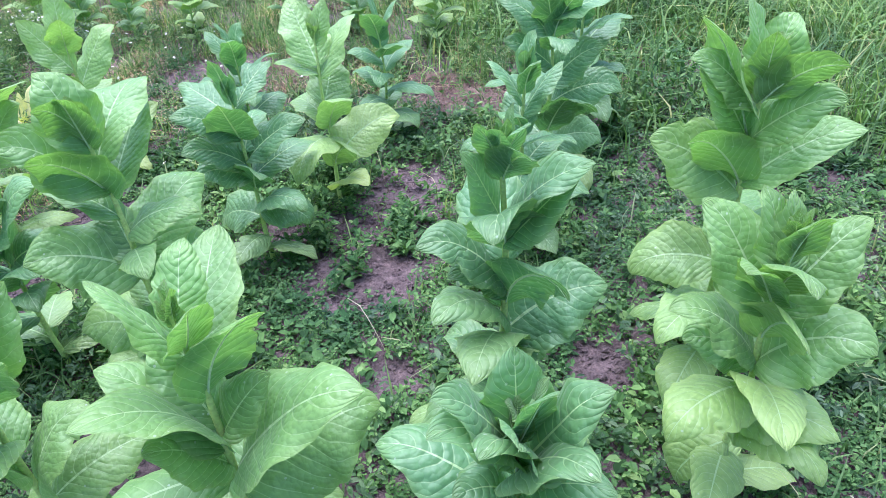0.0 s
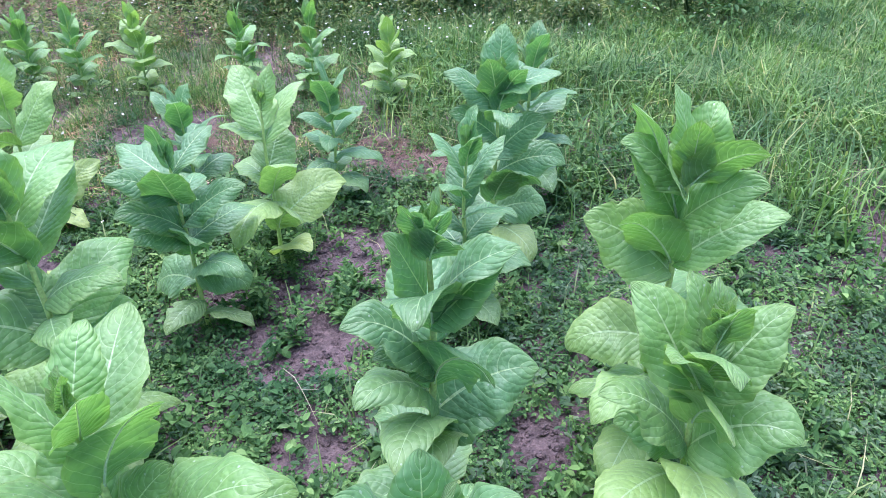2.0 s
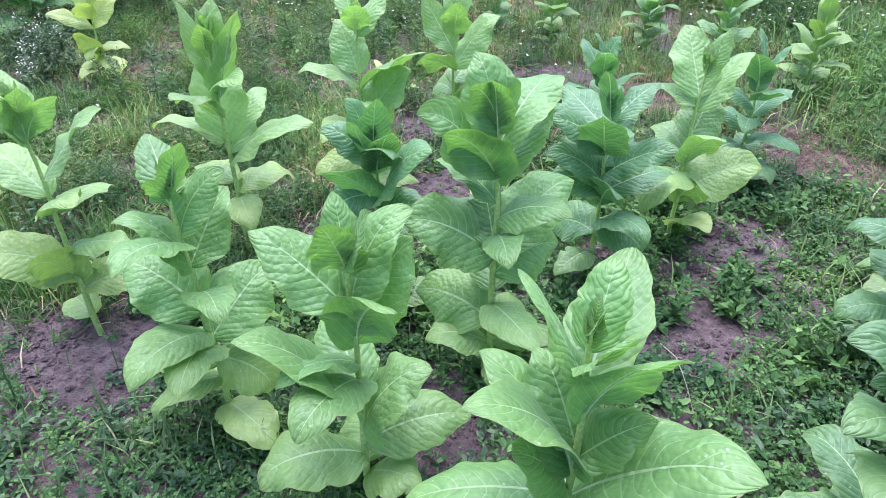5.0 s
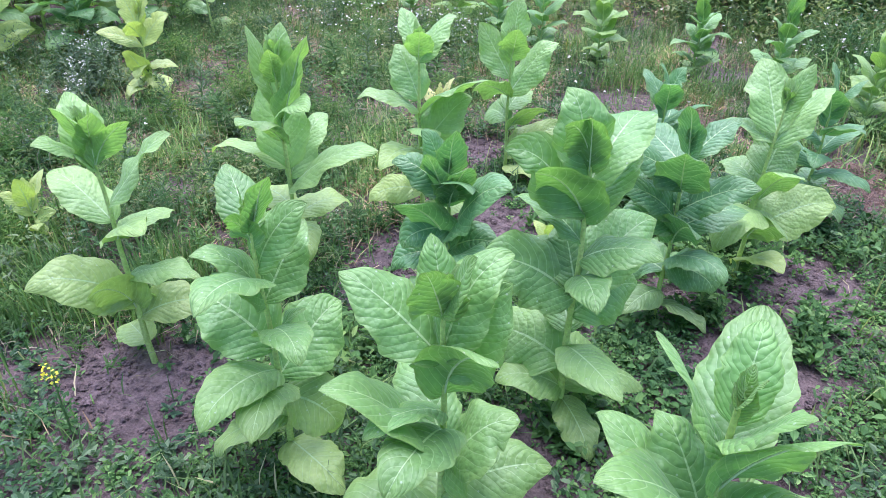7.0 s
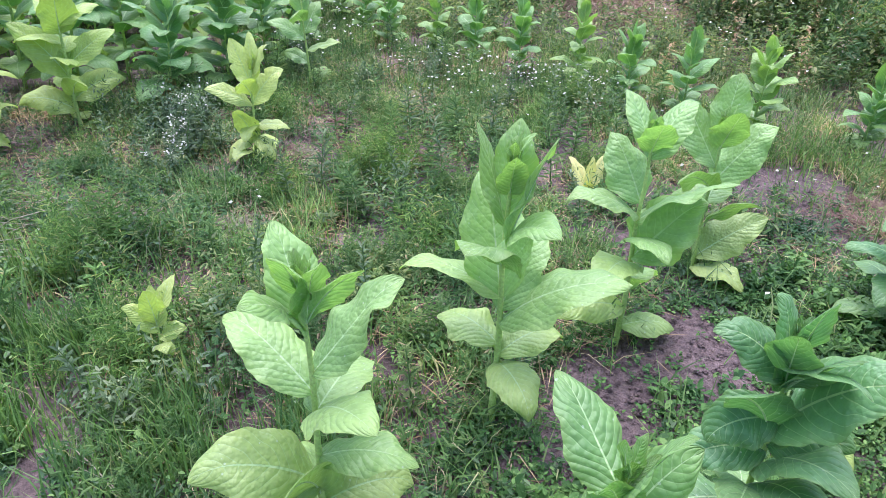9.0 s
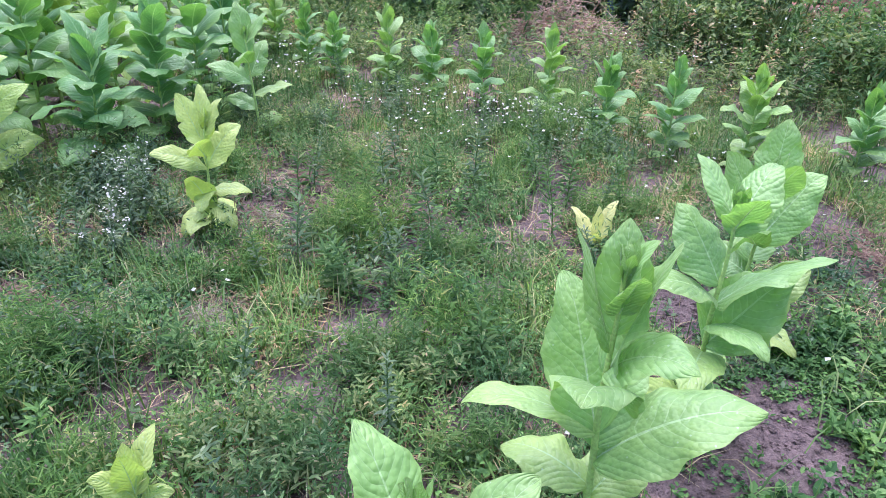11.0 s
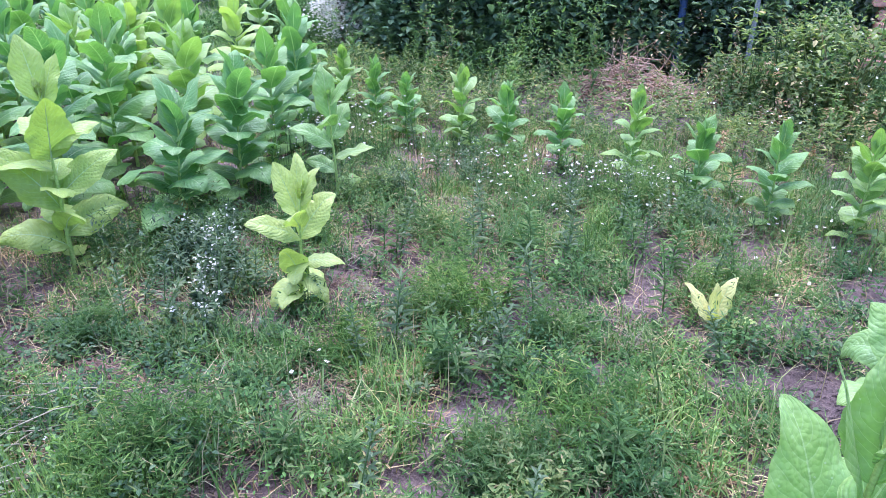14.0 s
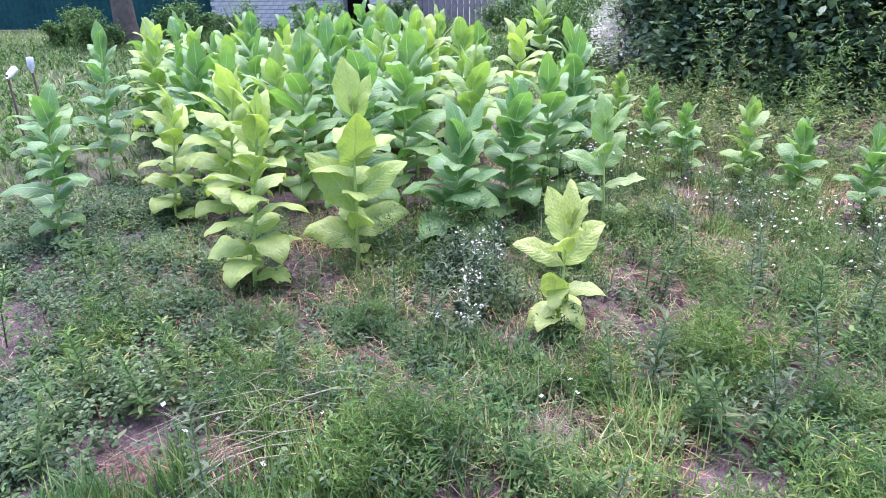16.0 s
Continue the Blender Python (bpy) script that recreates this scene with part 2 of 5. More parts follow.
def box_bm(bm, x0, x1, y0, y1, z0, z1):
    m = Matrix.LocRotScale(((x0 + x1) / 2, (y0 + y1) / 2, (z0 + z1) / 2), None, (x1 - x0, y1 - y0, z1 - z0))
    bmesh.ops.create_cube(bm, size=1, matrix=m)


def box_mesh(name, size, mat, bevel=0.0):
    bm = bmesh.new()
    bmesh.ops.create_cube(bm, size=1, matrix=Matrix.Diagonal((*size, 1)))
    if bevel:
        bmesh.ops.bevel(bm, geom=bm.edges[:], offset=bevel, segments=1, affect="EDGES")
    me = bpy.data.meshes.new(name)
    bm.to_mesh(me)
    bm.free()
    me.materials.append(mat)
    return me


def ground_z(x, y):
    """The soil's height: nearly flat, with soft ridges and hollows."""
    return 0.035 * (noise.noise((x * 0.7, y * 0.7, 0.3))) + 0.018 * noise.noise((x * 2.6, y * 2.6, 4.0))


# ---------------- ground ----------------
BARE = [(-0.36, 1.95, 0.26, 0.2), (-0.25, 2.5, 0.18, 0.36), (-0.28, 1.45, 0.14, 0.1), (-0.55, 2.25, 0.28, 0.13), (-2.15, 0.95, 0.42, 0.26), (-1.78, 1.9, 0.2, 0.34),
        (-1.55, 2.35, 0.26, 0.3), (0.4, 1.45, 0.1, 0.15), (2.2, 2.4, 0.2, 0.55), (-0.85, 3.85, 0.2, 0.1), (-3.85, 2.55, 0.2, 0.12),
        (-5.3, 2.2, 0.4, 0.2), (-1.35, 4.0, 0.2, 0.1), (-0.2, 3.5, 0.35, 0.12), (-1.0, 1.15, 0.25, 0.2), (-6.6, 3.6, 1.1, 1.2), (-1.95, 3.0, 0.16, 0.2), (-4.4, 1.2, 0.1, 0.06),
        (-5.19, 1.79, 0.3, 0.16), (-4.45, 1.92, 0.2, 0.12), (-4.46, 0.94, 0.22, 0.12), (-4.25, 1.19, 0.22, 0.1), (-6.03, 0.89, 0.3, 0.15), (-3.98, 2.94, 0.26, 0.22),
        (-3.97, 3.45, 0.36, 0.3), (-3.26, 3.24, 0.3, 0.24), (-3.63, 3.13, 0.2, 0.14), (-4.15, 1.85, 0.22, 0.14), (-2.5, 3.95, 0.25, 0.15), (-1.0, 4.05, 0.18, 0.12), (0.08, 3.45, 0.27, 0.18), (-4.3, 1.2, 0.16, 0.1), (-4.68, 3.09, 0.16, 0.1), (-4.44, 4.72, 0.25, 0.12), (-2.03, 5.62, 0.3, 0.1), (-0.9, 5.0, 0.3, 0.12), (-2.9, 1.5, 0.16, 0.1), (-4.95, 1.88, 0.36, 0.16), (-4.72, 2.42, 0.28, 0.14), (-3.4, 4.95, 0.3, 0.12)]


def bareness(x, y):
    """1 on the open soil, 0 where weeds cover it (arrays)."""
    out = np.zeros_like(x)
    for cx, cy, rx, ry in BARE:
        d = ((x - cx) / rx) ** 2 + ((y - cy) / ry) ** 2
        out = np.maximum(out, np.clip(1.5 - d, 0, 1))
    return out


def patchy(x, y, scale, seed):
    """A soft field of 0 to 1 from summed waves, for patches of growth (arrays)."""
    rs = np.random.RandomState(seed)
    f = np.zeros_like(x)
    for k in range(9):
        a, ph, s = rs.uniform(0, 6.3), rs.uniform(0, 6.3), scale * rs.uniform(0.5, 2.2)
        f += np.sin((x * math.cos(a) + y * math.sin(a)) * s + ph)
    return np.clip(0.5 + f / 7.0, 0, 1)


def ground_sheet():
    xs = np.concatenate([[-400, -150, -60, -30, -18, -12], np.linspace(-8, 3, 185), [5, 9, 16, 30, 70, 160, 400]])
    ys = np.concatenate([[-400, -120, -40, -15, -6, -2], np.linspace(-0.4, 8.6, 155), [10, 12, 15, 19, 25, 40, 90, 200, 400]])
    X, Y = np.meshgrid(xs, ys)
    Z = np.zeros_like(X)
    for i in range(len(ys)):
        for j in range(len(xs)):
            x, y = X[i, j], Y[i, j]
            if -9 < x < 4 and -1 < y < 10:
                Z[i, j] = ground_z(x, y) + 0.012 * noise.noise((x * 11, y * 11, 1.0)) + 0.006 * noise.noise((x * 29, y * 29, 2.0))
    n = len(xs)
    idx = np.arange(len(xs) * len(ys)).reshape(len(ys), n)
    faces = np.stack([idx[:-1, :-1], idx[:-1, 1:], idx[1:, 1:], idx[1:, :-1]], -1).reshape(-1, 4)
    me = mesh_arrays("ground", np.stack([X, Y, Z], -1).reshape(-1, 3), faces, M_SOIL)
    return tagged(new("ground", me), "purplish brown garden soil overgrown with weeds", "ground", kind="structure")


ground_sheet()


# ---------------- tobacco plants ----------------
def leaf_mesh(L, W, e0, e1, seed, nu=18, nv=10, fold=16.0, roll=0.0, wave=0.1, turn=0.0, quilt=0.0062):
    """A broad ovate leaf that leaves the stalk along +x at elevation e0 and ends at e1, quilted between its side veins."""
    rs = np.random.RandomState(seed)
    u = np.linspace(0, 1, nu + 1)
    el = np.radians(e0 + (e1 - e0) * u ** 1.15)
    el = el - np.radians(rs.uniform(5, 55)) * np.clip((u - 0.62) / 0.38, 0, 1) ** 1.5
    tz = np.radians(turn) * u
    step = L / nu
    dx, dy, dz = np.cos(el) * np.cos(tz), np.cos(el) * np.sin(tz), np.sin(el)
    mid = np.concatenate([[[0, 0, 0]], np.cumsum(np.stack([dx, dy, dz], 1)[:-1] * step, 0)])
    T = np.stack([dx, dy, dz], 1)
    S = np.stack([-np.sin(tz), np.cos(tz), 0 * u], 1)
    N = np.cross(T, S)
    r = np.radians(roll) * np.clip(u * 4, 0, 1)[:, None]
    S, N = S * np.cos(r) + N * np.sin(r), N * np.cos(r) - S * np.sin(r)
    prof = np.sin(np.pi * np.clip(u, 0, 1) ** 0.78) ** (0.58 + 0.12 * u)
    prof = np.maximum(prof * (1 - 0.12 * u ** 4), 0.15 * (1 - u) ** 0.5)
    prof[-1] = 0.0
    v = np.linspace(-1, 1, nv + 1)
    U, V = np.meshgrid(u, v, indexing="ij")
    w = (W / 2 * prof)[:, None]
    ph = rs.uniform(0, 6.3, 8)
    f = radians(fold)
    side = np.where(V > 0, 1.0, -1.0)
    env = np.sin(np.pi * U) ** 0.5
    edge = wave * W * V ** 2 * (np.sin(U * 11 + ph[0] + side * ph[1]) * 0.6 + np.sin(U * 21 + ph[2] * side) * 0.35) * env
    buckle = 0.05 * W * np.abs(V) * np.sin(U * rs.uniform(4, 7) + ph[4] + side * ph[5]) * env
    hang = w * np.abs(V) ** 1.8 * np.where(V > 0, rs.uniform(-0.05, 0.38), rs.uniform(-0.05, 0.38))
    cup = w * np.abs(V) * math.sin(f) - w * (V ** 2) * math.sin(f) * 0.75 - hang
    # the side veins wander a little; the blade bulges between them
    Uv = U + 0.016 * np.sin(U * 13 + ph[1] * side) + 0.012 * np.sin(V * 5 + ph[2]) + 0.008 * np.sin(U * 31 + ph[6] * side)
    s = (Uv - 0.14 * np.abs(V) - 0.14 * V ** 2) * 11
    bulge = 0.65 + 0.35 * np.sin(U * 9 + V * 4 + ph[7])
    pucker = quilt * rs.uniform(0.5, 1.4) * W * bulge * np.abs(np.sin(np.pi * s)) * np.sin(np.pi * np.clip(np.abs(V) * 0.92 + 0.04, 0, 1)) ** 0.6 * env
    lat = V * w * math.cos(f * 0.6) * (1 + 0.05 * np.sin(U * 17 + ph[3] * side) + 0.025 * np.sin(U * 43 + ph[6] * side))
    if rs.uniform() < 0.22:
        lat = np.where(V * rs.choice((-1, 1)) > 0, lat * (1 - rs.uniform(0.15, 0.4) * np.exp(-((U - rs.uniform(0.35, 0.85)) / rs.uniform(0.02, 0.05)) ** 2)), lat)
    P = mid[:, None, :] + S[:, None, :] * lat[..., None] + N[:, None, :] * (cup + edge + buckle + pucker)[..., None]
    idx = np.arange((nu + 1) * (nv + 1)).reshape(nu + 1, nv + 1)
    faces = np.stack([idx[:-1, :-1], idx[1:, :-1], idx[1:, 1:], idx[:-1, 1:]], -1).reshape(-1, 4)
    uv = np.stack([Uv, V * 0.5 + 0.5], -1).reshape(-1, 2)
    return mesh_arrays("leaf", P.reshape(-1, 3), faces, M_LEAF, uv), mid, N


TONES = {"dark": (0.125, 0.27, 0.115), "deep": (0.145, 0.3, 0.11), "mid": (0.185, 0.345, 0.11), "bright": (0.265, 0.425, 0.15), "fresh": (0.27, 0.41, 0.12), "lemon": (0.39, 0.5, 0.14), "pale": (0.5, 0.58, 0.19), "yellow": (0.78, 0.72, 0.33)}
LABELS = {"dark": "dark bluish green leafy tobacco plant rooted in weedy soil", "mid": "green tobacco plant with broad veined leaves in soil", "deep": "deep green tobacco plant with drooping broad lower leaves",
          "bright": "light green tobacco plant with broad pale-veined leaves", "fresh": "fresh green tobacco plant with broad crowded leaves", "lemon": "yellowish green tobacco plant with broad pale leaves",
          "pale": "pale yellowish green thin tobacco plant among weeds",
          "yellow": "small yellow stunted tobacco plant among weeds"}


def grow(kind, H, n, Lmax, seed, az0=0.0):
    """Leaves up a stalk: rows of height, azimuth, length, width, first and last elevation."""
    rs = random.Random(seed)
    rows = []
    for i in range(n):
        f = i / (n - 1)
        h = H * (0.07 + 0.86 * f ** 0.95)
        size = (0.86 + 0.35 * f) if f < 0.4 else (1.0 - 0.34 * ((f - 0.4) / 0.6) ** 1.3)
        L = Lmax * size * rs.uniform(0.8, 1.12)
        W = L * (0.66 - 0.09 * f) * rs.uniform(0.88, 1.08)
        e0 = 30 + 26 * f + 26 * f ** 3 + rs.uniform(-10, 10)
        e1 = -58 + 52 * f + 70 * f ** 3 + rs.uniform(-18, 18)
        rows.append((h, az0 + 137.5 * i + rs.uniform(-14, 14), L, W, e0, e1))
    return rows


def tobacco(x, y, H, leaves, tone="mid", seed=1, lean=(0.0, 0.0), fine=True, group="tobacco plants in the field", label=""):
    """A plant at (x, y): a stalk with leaves on it. lean: how far its top stands off its foot."""
    rs = random.Random(seed * 7 + 3)
    z0 = ground_z(x, y)
    root = new("tobacco_plant")
    root.location = (x, y, z0)
    tagged(root, label or LABELS[tone], "tobacco plant", group)
    n = 9
    axis = [Vector((lean[0] * k / n + 0.004 * math.sin(k * 1.3 + seed), lean[1] * k / n + 0.004 * math.cos(k * 1.7 + seed), H * k / n - (0.05 if k == 0 else 0))) for k in range(n + 1)]
    fat = 0.004 + 0.0085 * min(1.2, H)
    v, f = tube(axis, [fat * (1 - 0.6 * k / n) for k in range(n + 1)], 8 if fine else 6)
    part("stalk", mesh_arrays("stalk", v, f, M_STALK), root)
    top = max(r[0] for r in leaves)
    base = Vector(TONES[tone])
    for i, r in enumerate(leaves):
        h, az, L, W, e0, e1 = r[:6]
        roll, turn, tint = (list(r[6:]) + [0, 0, 0])[:3]
        nu, nv = (40, 10) if fine else (15, 6)
        me, mid, N = leaf_mesh(L, W, e0, e1, seed * 31 + i, nu, nv, rs.uniform(10, 26), roll or rs.uniform(-14, 14), rs.uniform(0.045, 0.11), turn or rs.uniform(-16, 16))
        ob = part("leaf", me, root)
        k = min(1, h / H) * n
        a = axis[min(int(k), n - 1)].lerp(axis[min(int(k) + 1, n)], k - int(k))
        ob.location, ob.rotation_euler = (a.x, a.y, h), (0, 0, radians(az))
        # old leaves at the foot turn paler, young ones at the tip are fresh
        low = max(0.0, 1 - h / (0.4 * top))
        c = base.lerp(Vector(TONES["pale"]), min(1, 0.35 * low + 0.7 * tint)) * rs.uniform(0.88, 1.12)
        if tint < 0:
            c = Vector((0.3, 0.17, 0.06))
        ob.color = (*c, 1)
        if fine:
            pts = [Vector(mid[j]) - Vector(N[j]) * 0.002 for j in range(0, nu + 1, 5)]
            rv, rf = tube(pts, [0.0032 * (L / 0.3) * (1 - 0.85 * j / (len(pts) - 1)) for j in range(len(pts))], 5)
            part("midrib", mesh_arrays("midrib", rv, rf, M_RIB), ob, "pale green midrib")
    return root


# near plants: foot, height, lean of the top, tone
NEAR = {
    "A": (-0.455, 0.785, 0.91, -0.007, -0.004, "mid"),
    "B": (-0.89, 1.45, 0.92, 0, 0, "mid"),
    "L": (-0.995, 0.895, 0.81, 0.005, 0.004, "mid"),
    "N": (-1.49, 0.935, 0.83, -0.009, -0.01, "mid"),
    "M": (-2.028, 1.65, 0.92, -0.003, -0.002, "bright"),
    "R": (-1.825, 2.25, 0.83, -0.011, -0.005, "bright"),
    "S": (-1.715, 2.9, 0.68, -0.004, -0.001, "bright"),
    "T": (-1.305, 1.53, 0.72, -0.013, -0.004, "dark"),
    "O": (-2.18, 1.035, 0.85, 0.004, 0.006, "bright"),
    "C": (-0.745, 2.08, 0.72, -0.006, -0.002, "dark"),
    "E": (-0.525, 2.47, 0.75, -0.003, -0, "bright"),
    "G": (0.06, 0.56, 0.89, -0.002, 0, "dark"),
    "H": (0.09, 1.09, 1.02, -0.013, 0.001, "dark"),
    "I": (0.36, 2.5, 0.84, 0.007, -0.002, "dark"),
    "J": (0.67, 1.4, 1.01, 0.005, -0.003, "mid"),
    "K": (0.61, 1.01, 0.82, 0.003, -0.002, "mid"),
    "Q": (-4.05, 2.7, 0.56, 0.025, 0.024, "pale"),
    "Y": (-4.6, 3.82, 0.68, -0.022, -0.018, "bright"),
    "a": (-5.33, 2.5, 0.92, 0.024, 0.035, "lemon"),
    "b": (-5.49, 1.93, 0.98, 0.08, 0.12, "lemon"),
    "c": (-6.78, 2.03, 0.8, 0.07, 0.1, "lemon"),
    "W": (-2.355, 3.35, 0.11, 0.012, 0.001, "yellow"),
    "P": (-3.05, 1.24, 0.3, 0.015, 0.029, "pale"),
}
# leaves by plant: height on the stalk, azimuth, length, width, first and last elevation (and how far they yellow)
LEAVES = {}
LEAVES["A"] = [(0.858, 87, 0.167, 0.077, 54, 44, 4, 3, 0), (0.786, 89, 0.28, 0.129, 29, 19, -8, 3, 0), (0.825, -48, 0.193, 0.089, 51, 71, 16, 3, 0), (0.793, 168, 0.216, 0.099, 54, 54, 24, 3, 0), (0.711, -5, 0.255, 0.117, 75, 35, -50, 3, 0), (0.572, -142, 0.328, 0.151, 80, 10, 4, 3, 0), (0.63, 142, 0.201, 0.117, 56, 36, 2, 3, 0), (0.568, 168, 0.286, 0.132, 62, 22, 18, 3, 0), (0.514, -127, 0.232, 0.107, 65, 45, -50, 3, 0), (0.487, -9, 0.41, 0.189, 61, 31, 22, 3, 0), (0.428, 25, 0.336, 0.215, 34, 4, 34, 3, 0), (0.604, 5, 0.191, 0.091, 62, 42, 50, 3, 0), (0.492, -156, 0.325, 0.149, 18, -32, 6, 3, 0)]
LEAVES["B"] = [(0.835, 155, 0.222, 0.139, 74, 64, -20, 3, 0), (0.842, -86, 0.183, 0.084, 73, 73, -4, 3, 0), (0.866, -119, 0.167, 0.091, 73, 33, 50, 3, 0), (0.802, 74, 0.313, 0.144, 51, 1, -6, 3, 0), (0.719, 80, 0.303, 0.139, 32, 32, -8, 3, 0), (0.719, -159, 0.288, 0.142, 59, 29, -48, 3, 0), (0.702, -129, 0.244, 0.156, 71, 21, 50, 3, 0), (0.5, 128, 0.199, 0.127, 48, 38, -4, 3, 0), (0.5, 63, 0.342, 0.157, 38, 8, 24, 3, 0), (0.461, -156, 0.3, 0.19, 50, 0, -40, 3, 0), (0.4, 54, 0.249, 0.16, 35, -25, 42, 3, 0), (0.131, -148, 0.229, 0.146, 43, -17, -4, 3, 0), (0.131, 79, 0.273, 0.175, 20, -56, 36, 3, 0), (0.225, 175, 0.286, 0.183, 31, -29, -38, 3, 0)]
LEAVES["L"] = [(0.76, 135, 0.157, 0.073, 62, 62, 12, 3, 0), (0.758, -10, 0.176, 0.081, 68, 68, 50, 3, 0), (0.745, -93, 0.166, 0.104, 72, 62, 40, 3, 0), (0.632, -173, 0.282, 0.136, 48, 28, -22, 3, 0), (0.637, 51, 0.288, 0.132, 83, 33, 22, 3, 0), (0.589, 48, 0.25, 0.143, 59, 59, 42, 3, 0), (0.538, -26, 0.277, 0.142, 81, 21, -50, 3, 0), (0.318, -134, 0.42, 0.193, 69, 39, -4, 3, 0), (0.257, 30, 0.284, 0.18, 76, 26, 4, 3, 0), (0.171, -134, 0.308, 0.197, 37, -39, -4, 3, 0), (0.209, 42, 0.301, 0.149, 29, -31, 22, 3, 0), (0.096, -2, 0.2, 0.128, 50, -26, 4, 3, 0.2)]
LEAVES["N"] = [(0.783, 145, 0.206, 0.095, 31, 31, 6, 3, 0), (0.783, -1, 0.174, 0.08, 69, 69, -4, 3, 0), (0.742, -116, 0.114, 0.073, 86, 36, 50, 3, 0), (0.67, 49, 0.216, 0.1, 74, 24, 36, 3, 0), (0.578, 82, 0.225, 0.138, 49, 49, 14, 3, 0), (0.562, -139, 0.258, 0.118, 86, 16, 4, 3, 0), (0.432, -173, 0.274, 0.176, 51, 1, -26, 3, 0), (0.434, 32, 0.162, 0.074, 72, 42, 4, 3, 0), (0.34, 80, 0.267, 0.171, 37, 17, 22, 3, 0), (0.366, -92, 0.293, 0.135, 36, -24, 1, 3, 0.2), (0.31, -65, 0.288, 0.135, 50, -26, -4, 3, 0.2), (0.272, 30, 0.231, 0.148, -15, -91, 42, 3, 0.4)]
LEAVES["M"] = [(0.5, 135, 0.37, 0.2, 62, 62, -10, 3, 0), (0.6, -95, 0.25, 0.19, 60, 5, 4, 3, 0), (0.42, 16, 0.4, 0.22, 52, 2, 10, 3, 0.1), (0.5, 190, 0.34, 0.115, 36, -28, 6, 3, 0.35), (0.34, 165, 0.26, 0.16, 25, -40, 4, 3, 0.6), (0.3, 60, 0.27, 0.15, 30, -40, 4, 3, 0.6), (0.27, -40, 0.26, 0.14, 30, -45, 4, 3, 0.6), (0.66, 35, 0.33, 0.18, 72, 70, -20, 3, 0), (0.67, -20, 0.23, 0.14, 64, -12, 10, 3, 0), (0.77, 100, 0.24, 0.125, 74, 80, 4, 3, 0), (0.73, 178, 0.28, 0.09, 70, 72, 4, 3, 0), (0.82, -60, 0.15, 0.085, 68, 55, 4, 3, 0), (0.46, 85, 0.3, 0.16, 52, 30, 4, 3, 0), (0.84, 20, 0.16, 0.08, 78, 76, 4, 3, 0)]
LEAVES["R"] = [(0.781, 143, 0.209, 0.096, 45, 45, 12, 3, 0), (0.761, -58, 0.159, 0.101, 59, 59, -4, 3, 0), (0.741, 63, 0.25, 0.115, 60, 30, -6, 3, 0), (0.589, 152, 0.256, 0.14, 55, 45, -16, 3, 0), (0.542, -144, 0.278, 0.128, 39, -1, -6, 3, 0.2), (0.52, 15, 0.34, 0.15, 50, 12, -20, 3, 0), (0.38, 26, 0.31, 0.19, 52, 52, 50, 3, 0), (0.354, -98, 0.293, 0.135, 41, -35, -4, 3, 0.5), (0.304, 99, 0.304, 0.163, -5, -81, -4, 3, 0), (0.175, -143, 0.258, 0.118, 25, -45, -32, 3, 0.7)]
LEAVES["S"] = [(0.505, 179, 0.293, 0.138, 56, 56, -46, 3, 0), (0.583, -53, 0.202, 0.13, 62, 62, -20, 3, 0), (0.634, 83, 0.24, 0.129, 74, 74, 6, 3, 0), (0.426, 39, 0.339, 0.156, 56, 46, 26, 3, 0), (0.416, -113, 0.272, 0.125, 41, 1, 50, 3, 0), (0.344, 86, 0.243, 0.135, 28, -12, 16, 3, 0), (0.233, 9, 0.256, 0.118, 63, 3, -50, 3, 0.2), (0.089, 40, 0.347, 0.161, 38, 18, 36, 3, 0.4), (0.289, 142, 0.279, 0.128, 17, -59, -34, 3, 0), (0.04, -20, 0.266, 0.13, 33, -43, 4, 3, 0.7)]
LEAVES["T"] = [(0.668, -152, 0.178, 0.09, 71, 71, -50, 3, 0), (0.67, -36, 0.182, 0.093, 78, 78, -4, 3, 0), (0.617, -163, 0.209, 0.096, 58, 8, -34, 3, 0), (0.601, -97, 0.222, 0.102, 63, 63, 4, 3, 0), (0.6, -40, 0.223, 0.103, 59, 49, -4, 3, 0), (0.585, -43, 0.246, 0.113, 69, 9, -22, 3, 0), (0.477, -14, 0.345, 0.159, 71, 31, 38, 3, 0), (0.441, -129, 0.276, 0.127, 76, 16, 50, 3, 0), (0.419, -147, 0.216, 0.103, 23, -53, -30, 3, 0), (0.439, 0, 0.181, 0.116, 47, -3, 50, 3, 0), (0.359, -39, 0.282, 0.13, 68, -8, 4, 3, 0), (0.274, -97, 0.271, 0.125, 61, -15, -4, 3, 0.2), (0.51, -143, 0.175, 0.112, 17, -59, -38, 3, 0), (0.278, -50, 0.283, 0.135, 68, -8, 4, 3, 0)]
